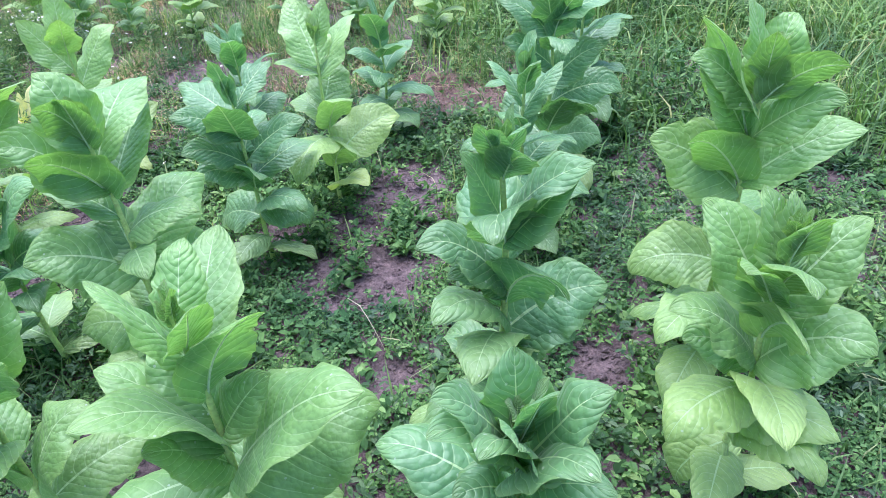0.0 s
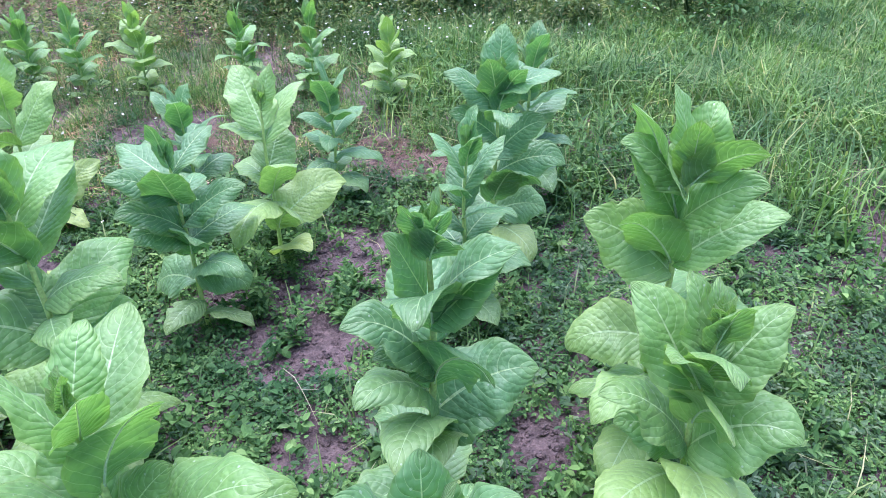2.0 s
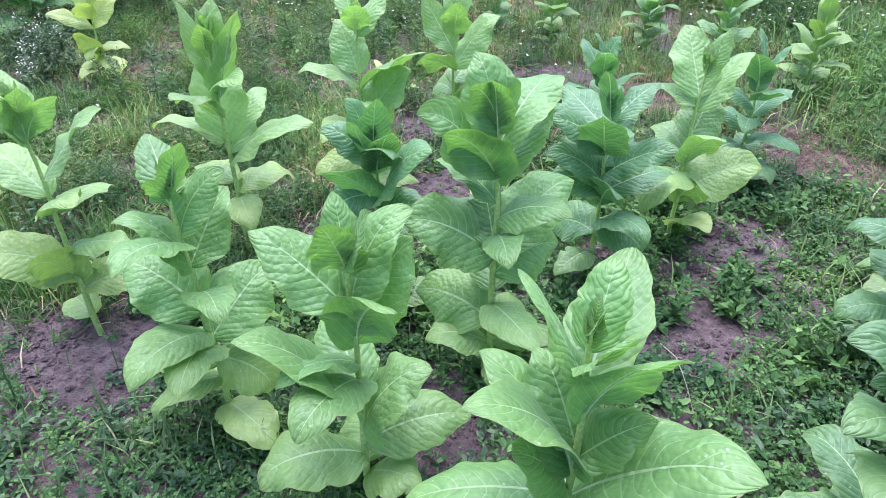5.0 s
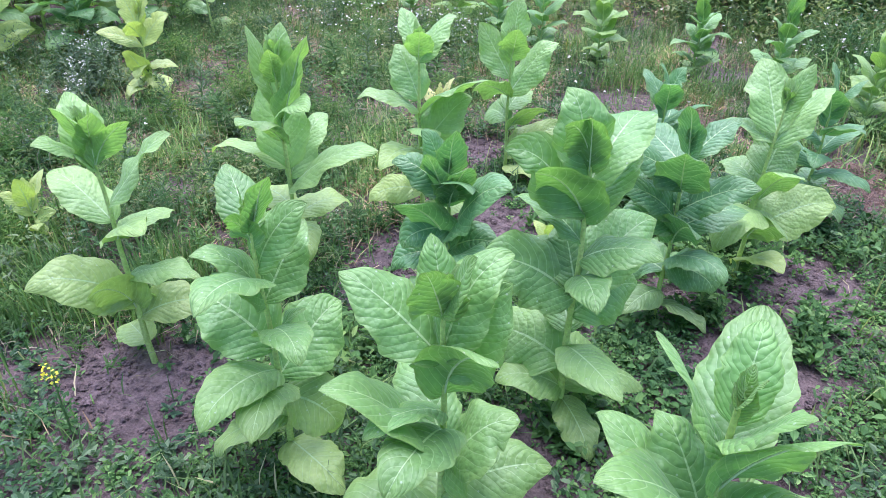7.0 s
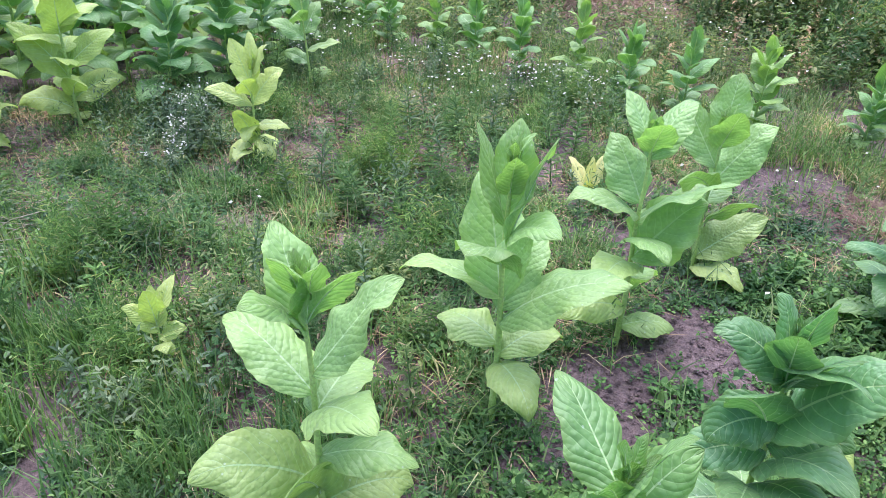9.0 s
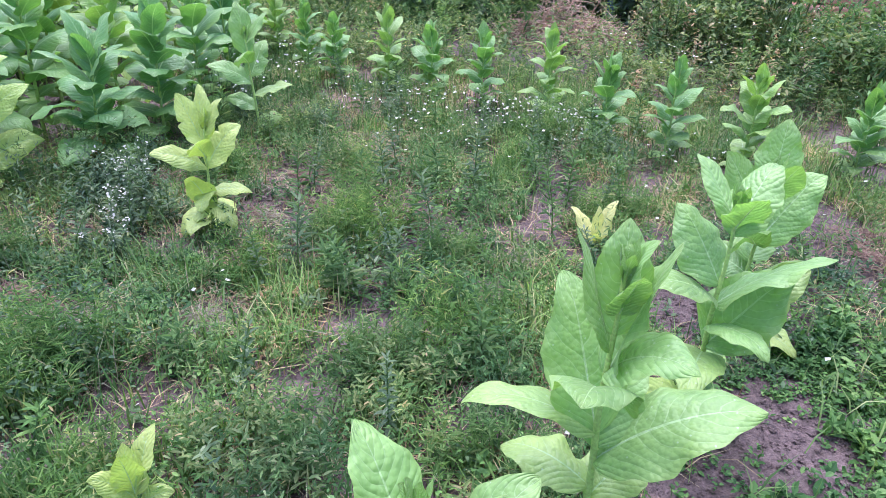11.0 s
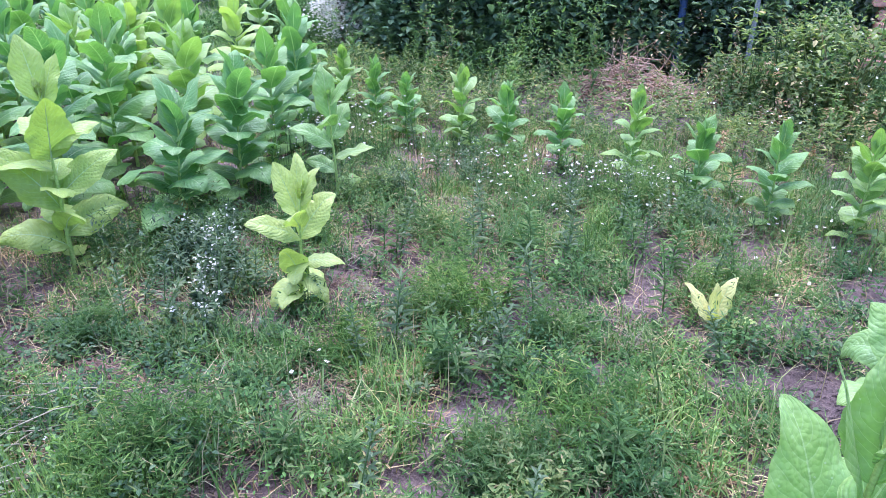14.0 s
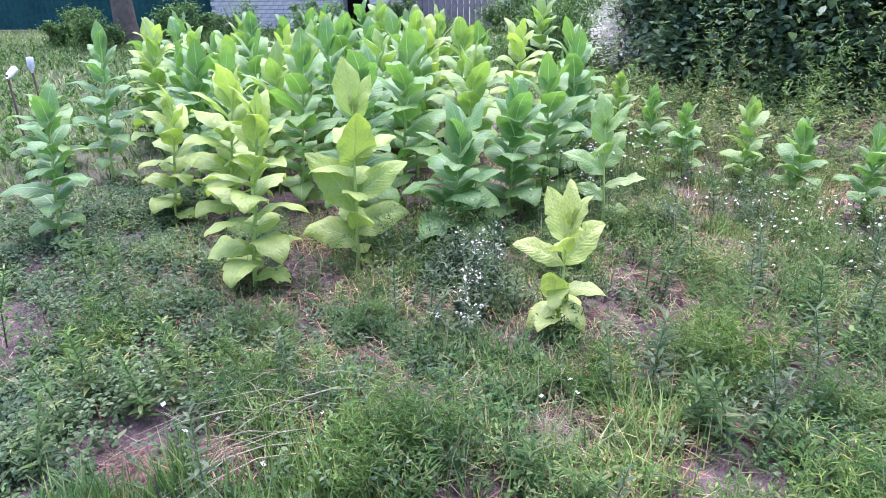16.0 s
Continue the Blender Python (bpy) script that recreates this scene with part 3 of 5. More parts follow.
LEAVES["O"] = [(0.753, 151, 0.212, 0.107, 58, 48, 14, 3, 0), (0.736, -16, 0.193, 0.089, 74, 74, 4, 3, 0), (0.736, 31, 0.187, 0.086, 66, 26, -50, 3, 0), (0.803, -86, 0.165, 0.076, 75, 45, 6, 3, 0), (0.724, -103, 0.197, 0.091, 66, 16, -14, 3, 0), (0.555, 176, 0.292, 0.134, 34, 14, -4, 3, 0.2), (0.606, 53, 0.289, 0.133, 48, 48, 6, 3, 0), (0.499, 100, 0.27, 0.124, 11, -29, 4, 3, 0.2), (0.497, -19, 0.274, 0.126, 55, -5, 4, 3, 0.3), (0.268, -130, 0.334, 0.159, 49, -1, -32, 3, 0.6), (0.226, -76, 0.275, 0.127, 74, 14, 50, 3, 0.4), (0.196, 52, 0.26, 0.131, 26, -44, 30, 3, 0.6), (0.288, 129, 0.268, 0.123, -21, -61, 40, 3, 0.3)]
LEAVES["C"] = [(0.545, -87, 0.256, 0.154, 53, 53, 2, 3, 0), (0.669, -118, 0.187, 0.101, 78, 78, 4, 3, 0), (0.65, 50, 0.224, 0.103, 47, 17, 6, 3, 0), (0.627, 145, 0.275, 0.127, 18, 18, -22, 3, 0), (0.544, -153, 0.255, 0.117, 57, 7, -34, 3, 0), (0.459, 1, 0.279, 0.128, 48, 18, 36, 3, 0), (0.394, 38, 0.287, 0.132, 27, -3, 4, 3, 0), (0.435, -153, 0.251, 0.115, 54, 4, -40, 3, 0), (0.343, -66, 0.285, 0.131, 65, 5, -40, 3, 0), (0.272, -34, 0.283, 0.13, 48, -22, 4, 3, 0), (0.389, -152, 0.222, 0.117, 53, -23, -46, 3, 0), (0.223, 153, 0.263, 0.152, 11, -65, -50, 3, 0), (0.25, -2, 0.216, 0.138, 17, -59, 36, 3, 0)]
LEAVES["E"] = [(0.628, 123, 0.29, 0.159, 47, 47, -4, 3, 0), (0.576, 55, 0.315, 0.145, 51, 31, -22, 3, 0), (0.704, 28, 0.18, 0.083, 72, 72, 28, 3, 0), (0.595, 163, 0.198, 0.092, 20, 10, -4, 3, 0), (0.461, 80, 0.241, 0.154, 35, 35, 10, 3, 0), (0.364, -49, 0.277, 0.127, 69, 19, -22, 3, 0), (0.216, 34, 0.371, 0.179, 42, -8, 34, 3, 0.4), (0.316, -106, 0.376, 0.173, 34, -42, 4, 3, 0.3), (0.189, -51, 0.285, 0.131, 69, -7, -48, 3, 0), (0.081, -46, 0.258, 0.144, 53, -7, 4, 3, 0.8), (0.391, 137, 0.252, 0.116, 37, -23, -2, 3, 0)]
LEAVES["G"] = [(0.843, 93, 0.154, 0.092, 79, 79, 10, 3, 0), (0.844, -55, 0.173, 0.08, 72, 72, -2, 3, 0), (0.793, -97, 0.2, 0.092, 66, 66, -50, 3, 0), (0.831, -162, 0.197, 0.091, 64, 54, -22, 3, 0), (0.793, -153, 0.218, 0.1, 73, 33, -4, 3, 0), (0.794, -12, 0.213, 0.098, 63, 63, 26, 3, 0), (0.754, -54, 0.232, 0.107, 78, 28, 4, 3, 0), (0.774, -123, 0.216, 0.1, 82, 42, 1, 3, 0), (0.725, -157, 0.133, 0.083, 68, -2, -22, 3, 0), (0.726, -27, 0.176, 0.081, 63, 3, 14, 3, 0)]
LEAVES["H"] = [(0.971, -136, 0.126, 0.058, 63, 53, 4, 3, 0), (0.971, -96, 0.146, 0.067, 52, 52, -50, 3, 0), (0.971, -54, 0.131, 0.06, 65, 55, -4, 3, 0), (0.934, -75, 0.184, 0.085, 60, 20, -30, 3, 0), (0.83, -150, 0.218, 0.1, 66, 66, -50, 3, 0), (0.83, -21, 0.239, 0.11, 64, 24, 18, 3, 0), (0.788, -26, 0.23, 0.106, 55, 55, 50, 3, 0), (0.774, -102, 0.293, 0.135, 77, 1, 22, 3, 0), (0.669, -169, 0.262, 0.121, 71, 11, -34, 3, 0), (0.621, -58, 0.289, 0.133, 77, 1, -50, 3, 0), (0.571, -137, 0.28, 0.129, 71, -5, -4, 3, 0.2), (0.536, 5, 0.269, 0.172, 53, -7, 28, 3, 0), (0.519, -110, 0.29, 0.133, 60, -16, 4, 3, 0.3), (0.446, -93, 0.274, 0.126, 72, -4, -4, 3, 0.4), (0.483, -22, 0.204, 0.12, 63, -7, 34, 3, 0), (0.653, -162, 0.171, 0.078, 71, -5, -38, 3, 0)]
LEAVES["I"] = [(0.59, 179, 0.272, 0.125, 57, 17, -34, 3, 0), (0.634, -125, 0.205, 0.119, 68, 68, 14, 3, 0), (0.656, -22, 0.258, 0.119, 34, 14, 20, 3, 0), (0.677, 74, 0.231, 0.134, 75, 75, -10, 3, 0), (0.591, -43, 0.235, 0.108, 77, 37, -40, 3, 0), (0.5, -174, 0.231, 0.109, 47, 17, -50, 3, 0), (0.431, -18, 0.266, 0.138, 62, 22, 50, 3, 0), (0.357, 179, 0.3, 0.138, 56, -20, -4, 3, 0), (0.257, -68, 0.292, 0.134, 63, 43, -24, 3, 0), (0.359, -13, 0.317, 0.146, 45, -15, 36, 3, 0), (0.31, -43, 0.268, 0.14, 52, -8, -50, 3, 0), (0.155, -57, 0.298, 0.148, 27, -49, 4, 3, 0.5), (0.208, 3, 0.263, 0.155, 33, -43, 42, 3, 0), (0.205, 114, 0.276, 0.146, 29, -47, -34, 3, 0)]
LEAVES["J"] = [(0.807, 167, 0.33, 0.152, 71, 61, 30, 3, 0), (0.92, 40, 0.192, 0.119, 75, 65, 4, 3, 0), (0.921, -116, 0.176, 0.081, 74, 74, 1, 3, 0), (0.89, 173, 0.215, 0.099, 52, 32, -34, 3, 0), (0.906, -51, 0.217, 0.1, 60, 20, -50, 3, 0), (0.811, -43, 0.234, 0.115, 58, 28, 50, 3, 0), (0.807, 178, 0.236, 0.108, 58, 58, -50, 3, 0), (0.695, -156, 0.269, 0.124, 58, 28, 50, 3, 0), (0.667, 167, 0.273, 0.174, 50, 10, -50, 3, 0.2), (0.695, -23, 0.293, 0.135, 55, 25, 24, 3, 0), (0.958, 137, 0.189, 0.087, 69, 69, -16, 3, 0), (0.453, 167, 0.262, 0.157, 19, -51, -34, 3, 0.3), (0.564, -37, 0.262, 0.165, 18, -42, 36, 3, 0)]
LEAVES["K"] = [(0.635, 135, 0.276, 0.135, 58, 48, -36, 3, 0), (0.72, 117, 0.2, 0.092, 68, 68, -6, 3, 0), (0.723, 75, 0.183, 0.084, 70, 70, 36, 3, 0), (0.766, -76, 0.167, 0.077, 80, 60, -4, 3, 0), (0.642, 4, 0.259, 0.136, 63, 53, 24, 3, 0), (0.665, -141, 0.236, 0.109, 56, 46, -10, 3, 0), (0.697, -101, 0.232, 0.107, 69, 9, -22, 3, 0), (0.499, 177, 0.278, 0.128, 64, 14, -4, 3, 0), (0.566, -99, 0.273, 0.126, 68, 8, -50, 3, 0.2), (0.501, 167, 0.173, 0.111, 40, -10, -42, 3, 0), (0.491, -34, 0.269, 0.172, 69, -1, 36, 3, 0), (0.414, -148, 0.313, 0.144, 42, -34, -2, 3, 0.4), (0.434, -101, 0.288, 0.133, 55, -21, -4, 3, 0.5), (0.318, -48, 0.246, 0.158, 60, -16, 4, 3, 0.4), (0.222, -178, 0.204, 0.13, -23, -99, -32, 3, 0.3), (0.3, -67, 0.281, 0.136, 51, -25, 4, 3, 0.3)]
LEAVES["Q"] = [(0.462, -178, 0.258, 0.133, 66, 66, -26, 3, 0), (0.488, 126, 0.254, 0.117, 72, 72, -42, 3, 0), (0.512, 50, 0.194, 0.089, 69, 59, 18, 3, 0), (0.41, -65, 0.22, 0.124, 50, 20, 38, 3, 0), (0.356, 60, 0.26, 0.141, 60, 30, 46, 3, 0), (0.356, -126, 0.265, 0.122, 41, 11, -30, 3, 0.4), (0.164, -83, 0.267, 0.123, 66, 46, 32, 3, 0), (0.244, 29, 0.202, 0.093, 16, -24, 12, 3, 0), (0.079, -79, 0.218, 0.121, 41, -19, -4, 3, 0.8), (0.046, 97, 0.249, 0.121, 31, -9, 24, 3, 0.9)]
LEAVES["Y"] = [(0.563, 146, 0.314, 0.155, 75, 75, 1, 3, 0), (0.627, 44, 0.225, 0.103, 55, 55, 22, 3, 0), (0.513, -70, 0.217, 0.139, 39, -1, 50, 3, 0), (0.429, 84, 0.255, 0.134, 52, 52, 26, 3, 0), (0.381, -141, 0.288, 0.133, 46, 6, -36, 3, 0), (0.309, 30, 0.253, 0.116, 24, 4, 14, 3, 0.5), (0.096, 78, 0.231, 0.114, 27, -23, 46, 3, 0), (0.225, -170, 0.219, 0.108, 34, -6, -46, 3, 0)]
LEAVES["a"] = [(0.6, -21, 0.348, 0.214, 67, 67, 2, 3, 0), (0.873, 177, 0.3, 0.163, 79, 79, -12, 3, 0), (0.842, 68, 0.258, 0.119, 68, 68, 28, 3, 0), (0.344, -142, 0.42, 0.205, 65, 35, -46, 3, 0), (0.408, 62, 0.356, 0.164, 42, 22, 38, 3, 0), (0.143, -139, 0.351, 0.175, 40, -20, -46, 3, 0.3), (0.207, 65, 0.342, 0.175, 40, -10, 48, 3, 0.2), (0.04, 73, 0.282, 0.13, 6, -14, 22, 3, 0.5), (0.243, -16, 0.319, 0.147, 52, -8, -50, 3, 0), (0.693, 162, 0.265, 0.165, 24, 14, -8, 3, 0)]
LEAVES["b"] = [(0.683, 124, 0.42, 0.193, 80, 80, -2, 3, 0), (0.797, 77, 0.254, 0.117, 69, 69, 50, 3, 0), (0.654, -117, 0.379, 0.174, 55, 25, -44, 3, 0), (0.566, 89, 0.322, 0.148, 57, 47, 22, 3, 0), (0.477, -103, 0.262, 0.168, 48, -12, -50, 3, 0.3), (0.536, 50, 0.198, 0.127, 32, -18, 50, 3, 0), (0.293, -148, 0.305, 0.144, 9, -51, -50, 3, 0.2), (0.354, 105, 0.3, 0.148, 21, -39, 50, 3, 0), (0.166, -169, 0.309, 0.142, 0, -60, -50, 3, 0.3), (0.131, 73, 0.322, 0.148, 21, -39, 48, 3, 0.2), (0.229, -30, 0.309, 0.143, 48, -12, -4, 3, 0), (0.566, -11, 0.301, 0.152, 41, 21, -28, 3, 0)]
LEAVES["c"] = [(0.484, -168, 0.359, 0.165, 67, 67, 10, 3, 0), (0.482, 113, 0.351, 0.162, 65, 65, 10, 3, 0), (0.63, 149, 0.336, 0.155, 80, 80, -44, 3, 0), (0.256, -132, 0.329, 0.151, 53, 23, -24, 3, 0), (0.293, 112, 0.304, 0.14, 42, 32, 16, 3, 0), (0.332, -20, 0.302, 0.184, 43, 43, -16, 3, 0), (0.197, 61, 0.308, 0.142, 19, -41, 24, 3, 0), (0.101, 0, 0.316, 0.151, 55, 15, -32, 3, 0), (0.04, -159, 0.292, 0.134, 17, -23, -36, 3, 0.3), (0.04, -36, 0.292, 0.134, 30, -10, -4, 3, 0.2)]
LEAVES["W"] = [(0.04, 165, 0.21, 0.075, 56, 48, -14, 3, 0), (0.05, 45, 0.23, 0.085, 72, 68, 6, 3, 0), (0.06, 105, 0.17, 0.05, 80, 80, 10, 3, 0), (0.05, -80, 0.1, 0.045, 60, 50, 4, 3, 0.3), (0.03, 4, 0.2, 0.065, 26, 12, 4, 3, 1)]
LEAVES["P"] = [(0.224, -124, 0.148, 0.077, 66, 46, -50, 3, 0.4), (0.245, 141, 0.135, 0.067, 72, 72, -6, 3, 0), (0.242, 90, 0.179, 0.082, 61, 61, -2, 3, 0), (0.245, -58, 0.164, 0.08, 83, 73, 18, 3, 0), (0.196, 31, 0.103, 0.066, 42, 2, 50, 3, 0.3), (0.157, -27, 0.142, 0.065, 58, -2, 1, 3, 0.3), (0.173, 1, 0.068, 0.044, 11, -65, 20, 3, 0.2)]


def crown(H, seed):
    """The young leaves round the bud at the top of a stalk."""
    rs = random.Random(seed + 900)
    return [(H * (0.955 + 0.012 * k), rs.uniform(0, 60) + 137 * k, rs.uniform(0.06, 0.12) * (1 - 0.1 * k), rs.uniform(0.028, 0.045), rs.uniform(66, 80), rs.uniform(70, 95), 0, 0, 0.12) for k in range(5)]


def fill_leaves(rows, H, seed, step=0.05):
    """Further leaves on the bare stretches of a stalk, each turned to its emptiest side."""
    rs = random.Random(seed)
    out, h = list(rows), 0.09
    while h < 0.78 * H:
        if all(abs(h - r[0]) > 0.6 * step for r in out):
            near = [r for r in out if abs(r[0] - h) < 0.16]
            free = lambda a: min([abs((a - r[1] + 180) % 360 - 180) for r in near] or [rs.uniform(0, 90)])
            az = max((rs.uniform(-180, 180) for k in range(24)), key=free)
            f = h / H
            L = rs.uniform(0.21, 0.28)
            out.append((h, az, L, L * rs.uniform(0.52, 0.62), 12 + 45 * f + rs.uniform(-8, 8), -52 + 62 * f + rs.uniform(-12, 12), 0, 0, rs.uniform(0, 0.5) * max(0, 1 - 2 * f)))
        h += step
    return out


for i, (key, (x, y, H, lx, ly, tone)) in enumerate(NEAR.items()):
    rows = [(r[0] * (1.15 if key == "I" else 1.0), r[1], r[2], r[3] * (1.0 if key in "aQYPM" else 1.15), *r[4:]) for r in LEAVES[key]]
    rows = rows if key in "WPQYM" else fill_leaves(rows, H, i, 0.09 if tone == "bright" else 0.05)
    if key == "Q":
        rows = rows + [(0.17, -115, 0.21, 0.14, -5, -75, 0, 0, 0.7), (0.19, -12, 0.2, 0.11, -5, -70, 0, 0, 1.0), (0.24, -70, 0.17, 0.1, 20, -45, 0, 0, 0.4)]
    if key not in "WPbc":
        rows = rows + crown(H, i)
    if key in "bc":
        rows = grow(tone, H, 22 if key == "b" else 16, 0.33 if key == "b" else 0.31, 40 + i, 40)
    tobacco(x, y, H, rows, tone, 100 + i, (lx, ly), label=LABELS["yellow"] if key in "WP" else "")
tobacco(0.21, 2.02, 0.76, grow("dark", 0.76, 17, 0.25, 141, 20) + crown(0.76, 141), "dark", 141)
tobacco(0.57, 3.0, 0.8, grow("dark", 0.8, 19, 0.29, 142, 110) + crown(0.8, 142), "dark", 142)
tobacco(-0.35, 3.1, 0.62, grow("dark", 0.62, 15, 0.27, 121, 30), "dark", 121)
tobacco(-0.98, 2.9, 0.6, grow("dark", 0.6, 15, 0.27, 122, 75), "dark", 122)

# the row of smaller plants along the far edge of the plot
FAR = [(-0.12, 4.33), (-0.64, 4.55), (-1.16, 4.8), (-1.76, 4.55), (-2.2, 4.6), (-2.62, 4.78), (-3.06, 5.0), (-3.58, 5.1), (-4.03, 5.2), (-4.4, 5.2), (-4.88, 5.2), (-5.3, 5.42), (-5.8, 5.7), (-6.3, 5.9), (-6.75, 6.1)]
for i, (x, y) in enumerate(FAR):
    H = 0.55 + 0.06 * math.sin(i * 2.3)
    tobacco(x, y, H, [(r[0], r[1], r[2], r[3], r[4] + 8, r[5] + 16) for r in grow("mid", H, 17, 0.235, 300 + i, 63 * i)], "mid" if i % 3 else "fresh", 300 + i, fine=False, group="row of smaller tobacco plants",
            label="compact green tobacco plant in the far row")

# a stunted plant between the taller ones
tobacco(-1.15, 2.0, 0.3, grow("bright", 0.3, 8, 0.15, 405, 60), "pale", 405, label="small yellowing tobacco plant among taller ones")

# the dense patch of tall plants
PATCH = [(-6.93, 1.34, 0.88, "dark"), (-8.05, 2.02, 1.12, "dark"), (-5.13, 3.03, 0.72, "dark"), (-5.15, 3.56, 0.78, "dark"), (-5.3, 4.1, 0.85, "mid"), (-5.5, 4.65, 0.95, "dark"), (-5.9, 5.15, 1.0, "mid"),
         (-9.6, 3.0, 1.0, "mid"), (-8.9, 1.75, 0.6, "mid"), (-10.6, 3.7, 0.9, "dark"), (-11.6, 4.2, 0.9, "dark")]
rp = random.Random(5)
for c in range(7):
    for r in range(6 - (c == 0) * 2):
        if c == 0 and r < 1:
            continue
        PATCH.append((-5.75 - 0.62 * c + rp.uniform(-0.1, 0.1), 2.2 + 0.53 * r + 0.12 * c + rp.uniform(-0.1, 0.1), rp.uniform(0.88, 1.08), rp.choice(["mid", "bright", "bright", "mid", "dark"])))
PATCH += [(-7.2, 4.55, 1.12, "bright"), (-7.6, 6.75, 1.05, "bright")]
for i, (x, y, H, tone) in enumerate(PATCH):
    tone = {"dark": "deep", "mid": "mid", "bright": ("fresh", "fresh", "mid", "fresh", "lemon")[i % 5]}[tone] if i > 1 else "deep"
    sway = min(1.0, max(0.0, (4.2 - y) / 2))
    dead = [(0.24, -75, 0.26, 0.13, -50, -80, 0, 0, -1)] if i == 2 else []
    tobacco(x, y, H, grow(tone, H, 20, 0.29 if i < 2 else 0.37, 500 + i, 51 * i) + dead, tone, 500 + i, (0.1 * sway, 0.115 * sway), fine=False, group="dense patch of tall tobacco plants", label="tall " + LABELS[tone])


# ---------------- weeds, as stuff ----------------
def blades(name, n, region, rs, height, width, mat, label, lean=0.6, keep=None, category="weeds"):
    """Many bent narrow blades in one mesh."""
    x, y = rs.uniform(region[0], region[1], n), rs.uniform(region[2], region[3], n)
    if keep is not None:
        ok = rs.uniform(0, 1, n) < keep(x, y)
        x, y = x[ok], y[ok]
    return blades_at(name, x, y, rs, height, width, mat, label, lean, category)


def heights(x, y):
    return np.array([ground_z(a, b) for a, b in zip(x, y)])


def blades_at(name, x, y, rs, height, width, mat, label, lean=0.6, category="weeds", z=None):
    n = len(x)
    z = heights(x, y) if z is None else z
    az, h = rs.uniform(0, 6.283, n), height * rs.uniform(0.45, 1.25, n)
    w, l = width * rs.uniform(0.6, 1.3, n), h * lean * rs.uniform(0.1, 1.3, n)
    d = np.stack([np.cos(az), np.sin(az)], 1)
    p = np.stack([-d[:, 1], d[:, 0]], 1)
    V = np.zeros((n, 5, 3))
    for k, (t, hw) in enumerate(((0, 0.8), (0.55, 1.0))):
        for j, s in enumerate((-0.5, 0.5)):
            V[:, 2 * k + j, :2] = np.stack([x, y], 1) + d * (l * t * t)[:, None] + p * (s * w * hw)[:, None]
            V[:, 2 * k + j, 2] = z + h * t - 0.004
    V[:, 4, :2] = np.stack([x, y], 1) + d * l[:, None]
    V[:, 4, 2] = z + h * (1 - 0.25 * np.clip(l / h, 0, 1.5))
    o = (np.arange(n) * 5)[:, None]
    F = np.concatenate([o + [0, 1, 3], o + [0, 3, 2], o + [2, 3, 4]])
    return tagged(new(name, mesh_arrays(name, V.reshape(-1, 3), F, mat)), label, category, kind="stuff")


def leaflets(name, px, py, pz, az, el, L, W, mat, label, category="weeds"):
    """Many small folded leaves in one mesh, each from its foot along azimuth and elevation."""
    n = len(px)
    d = np.stack([np.cos(az) * np.cos(el), np.sin(az) * np.cos(el), np.sin(el)], 1)
    s = np.stack([-np.sin(az), np.cos(az), 0 * az], 1)
    up = np.cross(d, s)
    P = np.stack([px, py, pz], 1)
    L, W = L[:, None], W[:, None]
    a, b = P + d * L * 0.3, P + d * L * 0.68 - up * L * 0.04
    V = np.stack([P, a + s * W * 0.47 + up * W * 0.15, b + s * W * 0.4 + up * W * 0.13, P + d * L - up * L * 0.14, b - s * W * 0.4 + up * W * 0.13, a - s * W * 0.47 + up * W * 0.15], 1)
    o = (np.arange(n) * 6)[:, None]
    F = np.concatenate([o + [0, 1, 2], o + [0, 2, 3], o + [0, 3, 4], o + [0, 4, 5]])
    return tagged(new(name, mesh_arrays(name, V.reshape(-1, 3), F, mat, smooth=False)), label, category, kind="stuff")


def herbs(name, x, y, rs, height, per, leaf, ratio, mat, label, up=0.35, spread=1.0, category="weeds", z=None):
    """Small upright herbs: per leaves up an unseen thin axis, all in one mesh."""
    n = len(x)
    z = heights(x, y) if z is None else z
    h = height * rs.uniform(0.5, 1.2, n) * (0.45 + 1.1 * patchy(x, y, 3.5, 21))
    k = np.repeat(np.arange(n), per)
    t = rs.uniform(0.05, 1, n * per)
    az = rs.uniform(0, 6.283, n * per)
    jit = 0.012 * spread
    lean = rs.uniform(-0.35, 0.35, (n, 2))
    px = x[k] + lean[k, 0] * h[k] * t + rs.normal(0, jit, n * per)
    py = y[k] + lean[k, 1] * h[k] * t + rs.normal(0, jit, n * per)
    L = leaf * rs.uniform(0.6, 1.3, n * per) * (1.1 - 0.5 * t)
    return leaflets(name, px, py, z[k] + h[k] * t, az, rs.normal(up, 0.4, n * per), L, L * ratio, mat, label, category)


REG = (-8.5, 3.4, -1.2, 7.2)


def cover(x, y):
    """How thick weeds stand: little on open soil, less under the near plants."""
    fade = np.clip((y + 1.2) / 1.6, 0, 1) * np.clip((3.4 - x) / 1.2, 0, 1) * np.clip((x + 8.5) / 1.2, 0, 1)
    gaps = np.clip((patchy(x, y, 7.0, 99) - 0.33) * 4.5, 0.15, 1)
    return (1 - 0.93 * bareness(x, y)) * fade * (1 - strip(x, y) * (1 - gaps))


def scatter(rs, n, keep, region=REG):
    x, y = rs.uniform(region[0], region[1], n), rs.uniform(region[2], region[3], n)
    ok = rs.uniform(0, 1, n) < keep(x, y)
    return x[ok], y[ok]


def strip(x, y):
    """1 on the grassy strip left of the plot and behind it, 0 between the near plants."""
    d = np.maximum((-2.15 - x) + 0.25 * (y - 1.5), (y - 3.4) * 0.9)
    return np.clip(0.5 + d * 1.6, 0, 1)


def right_bank(x, y):
    return np.clip((x - 0.6) * 1.2 + (y - 2.6) * 0.7, 0, 1)


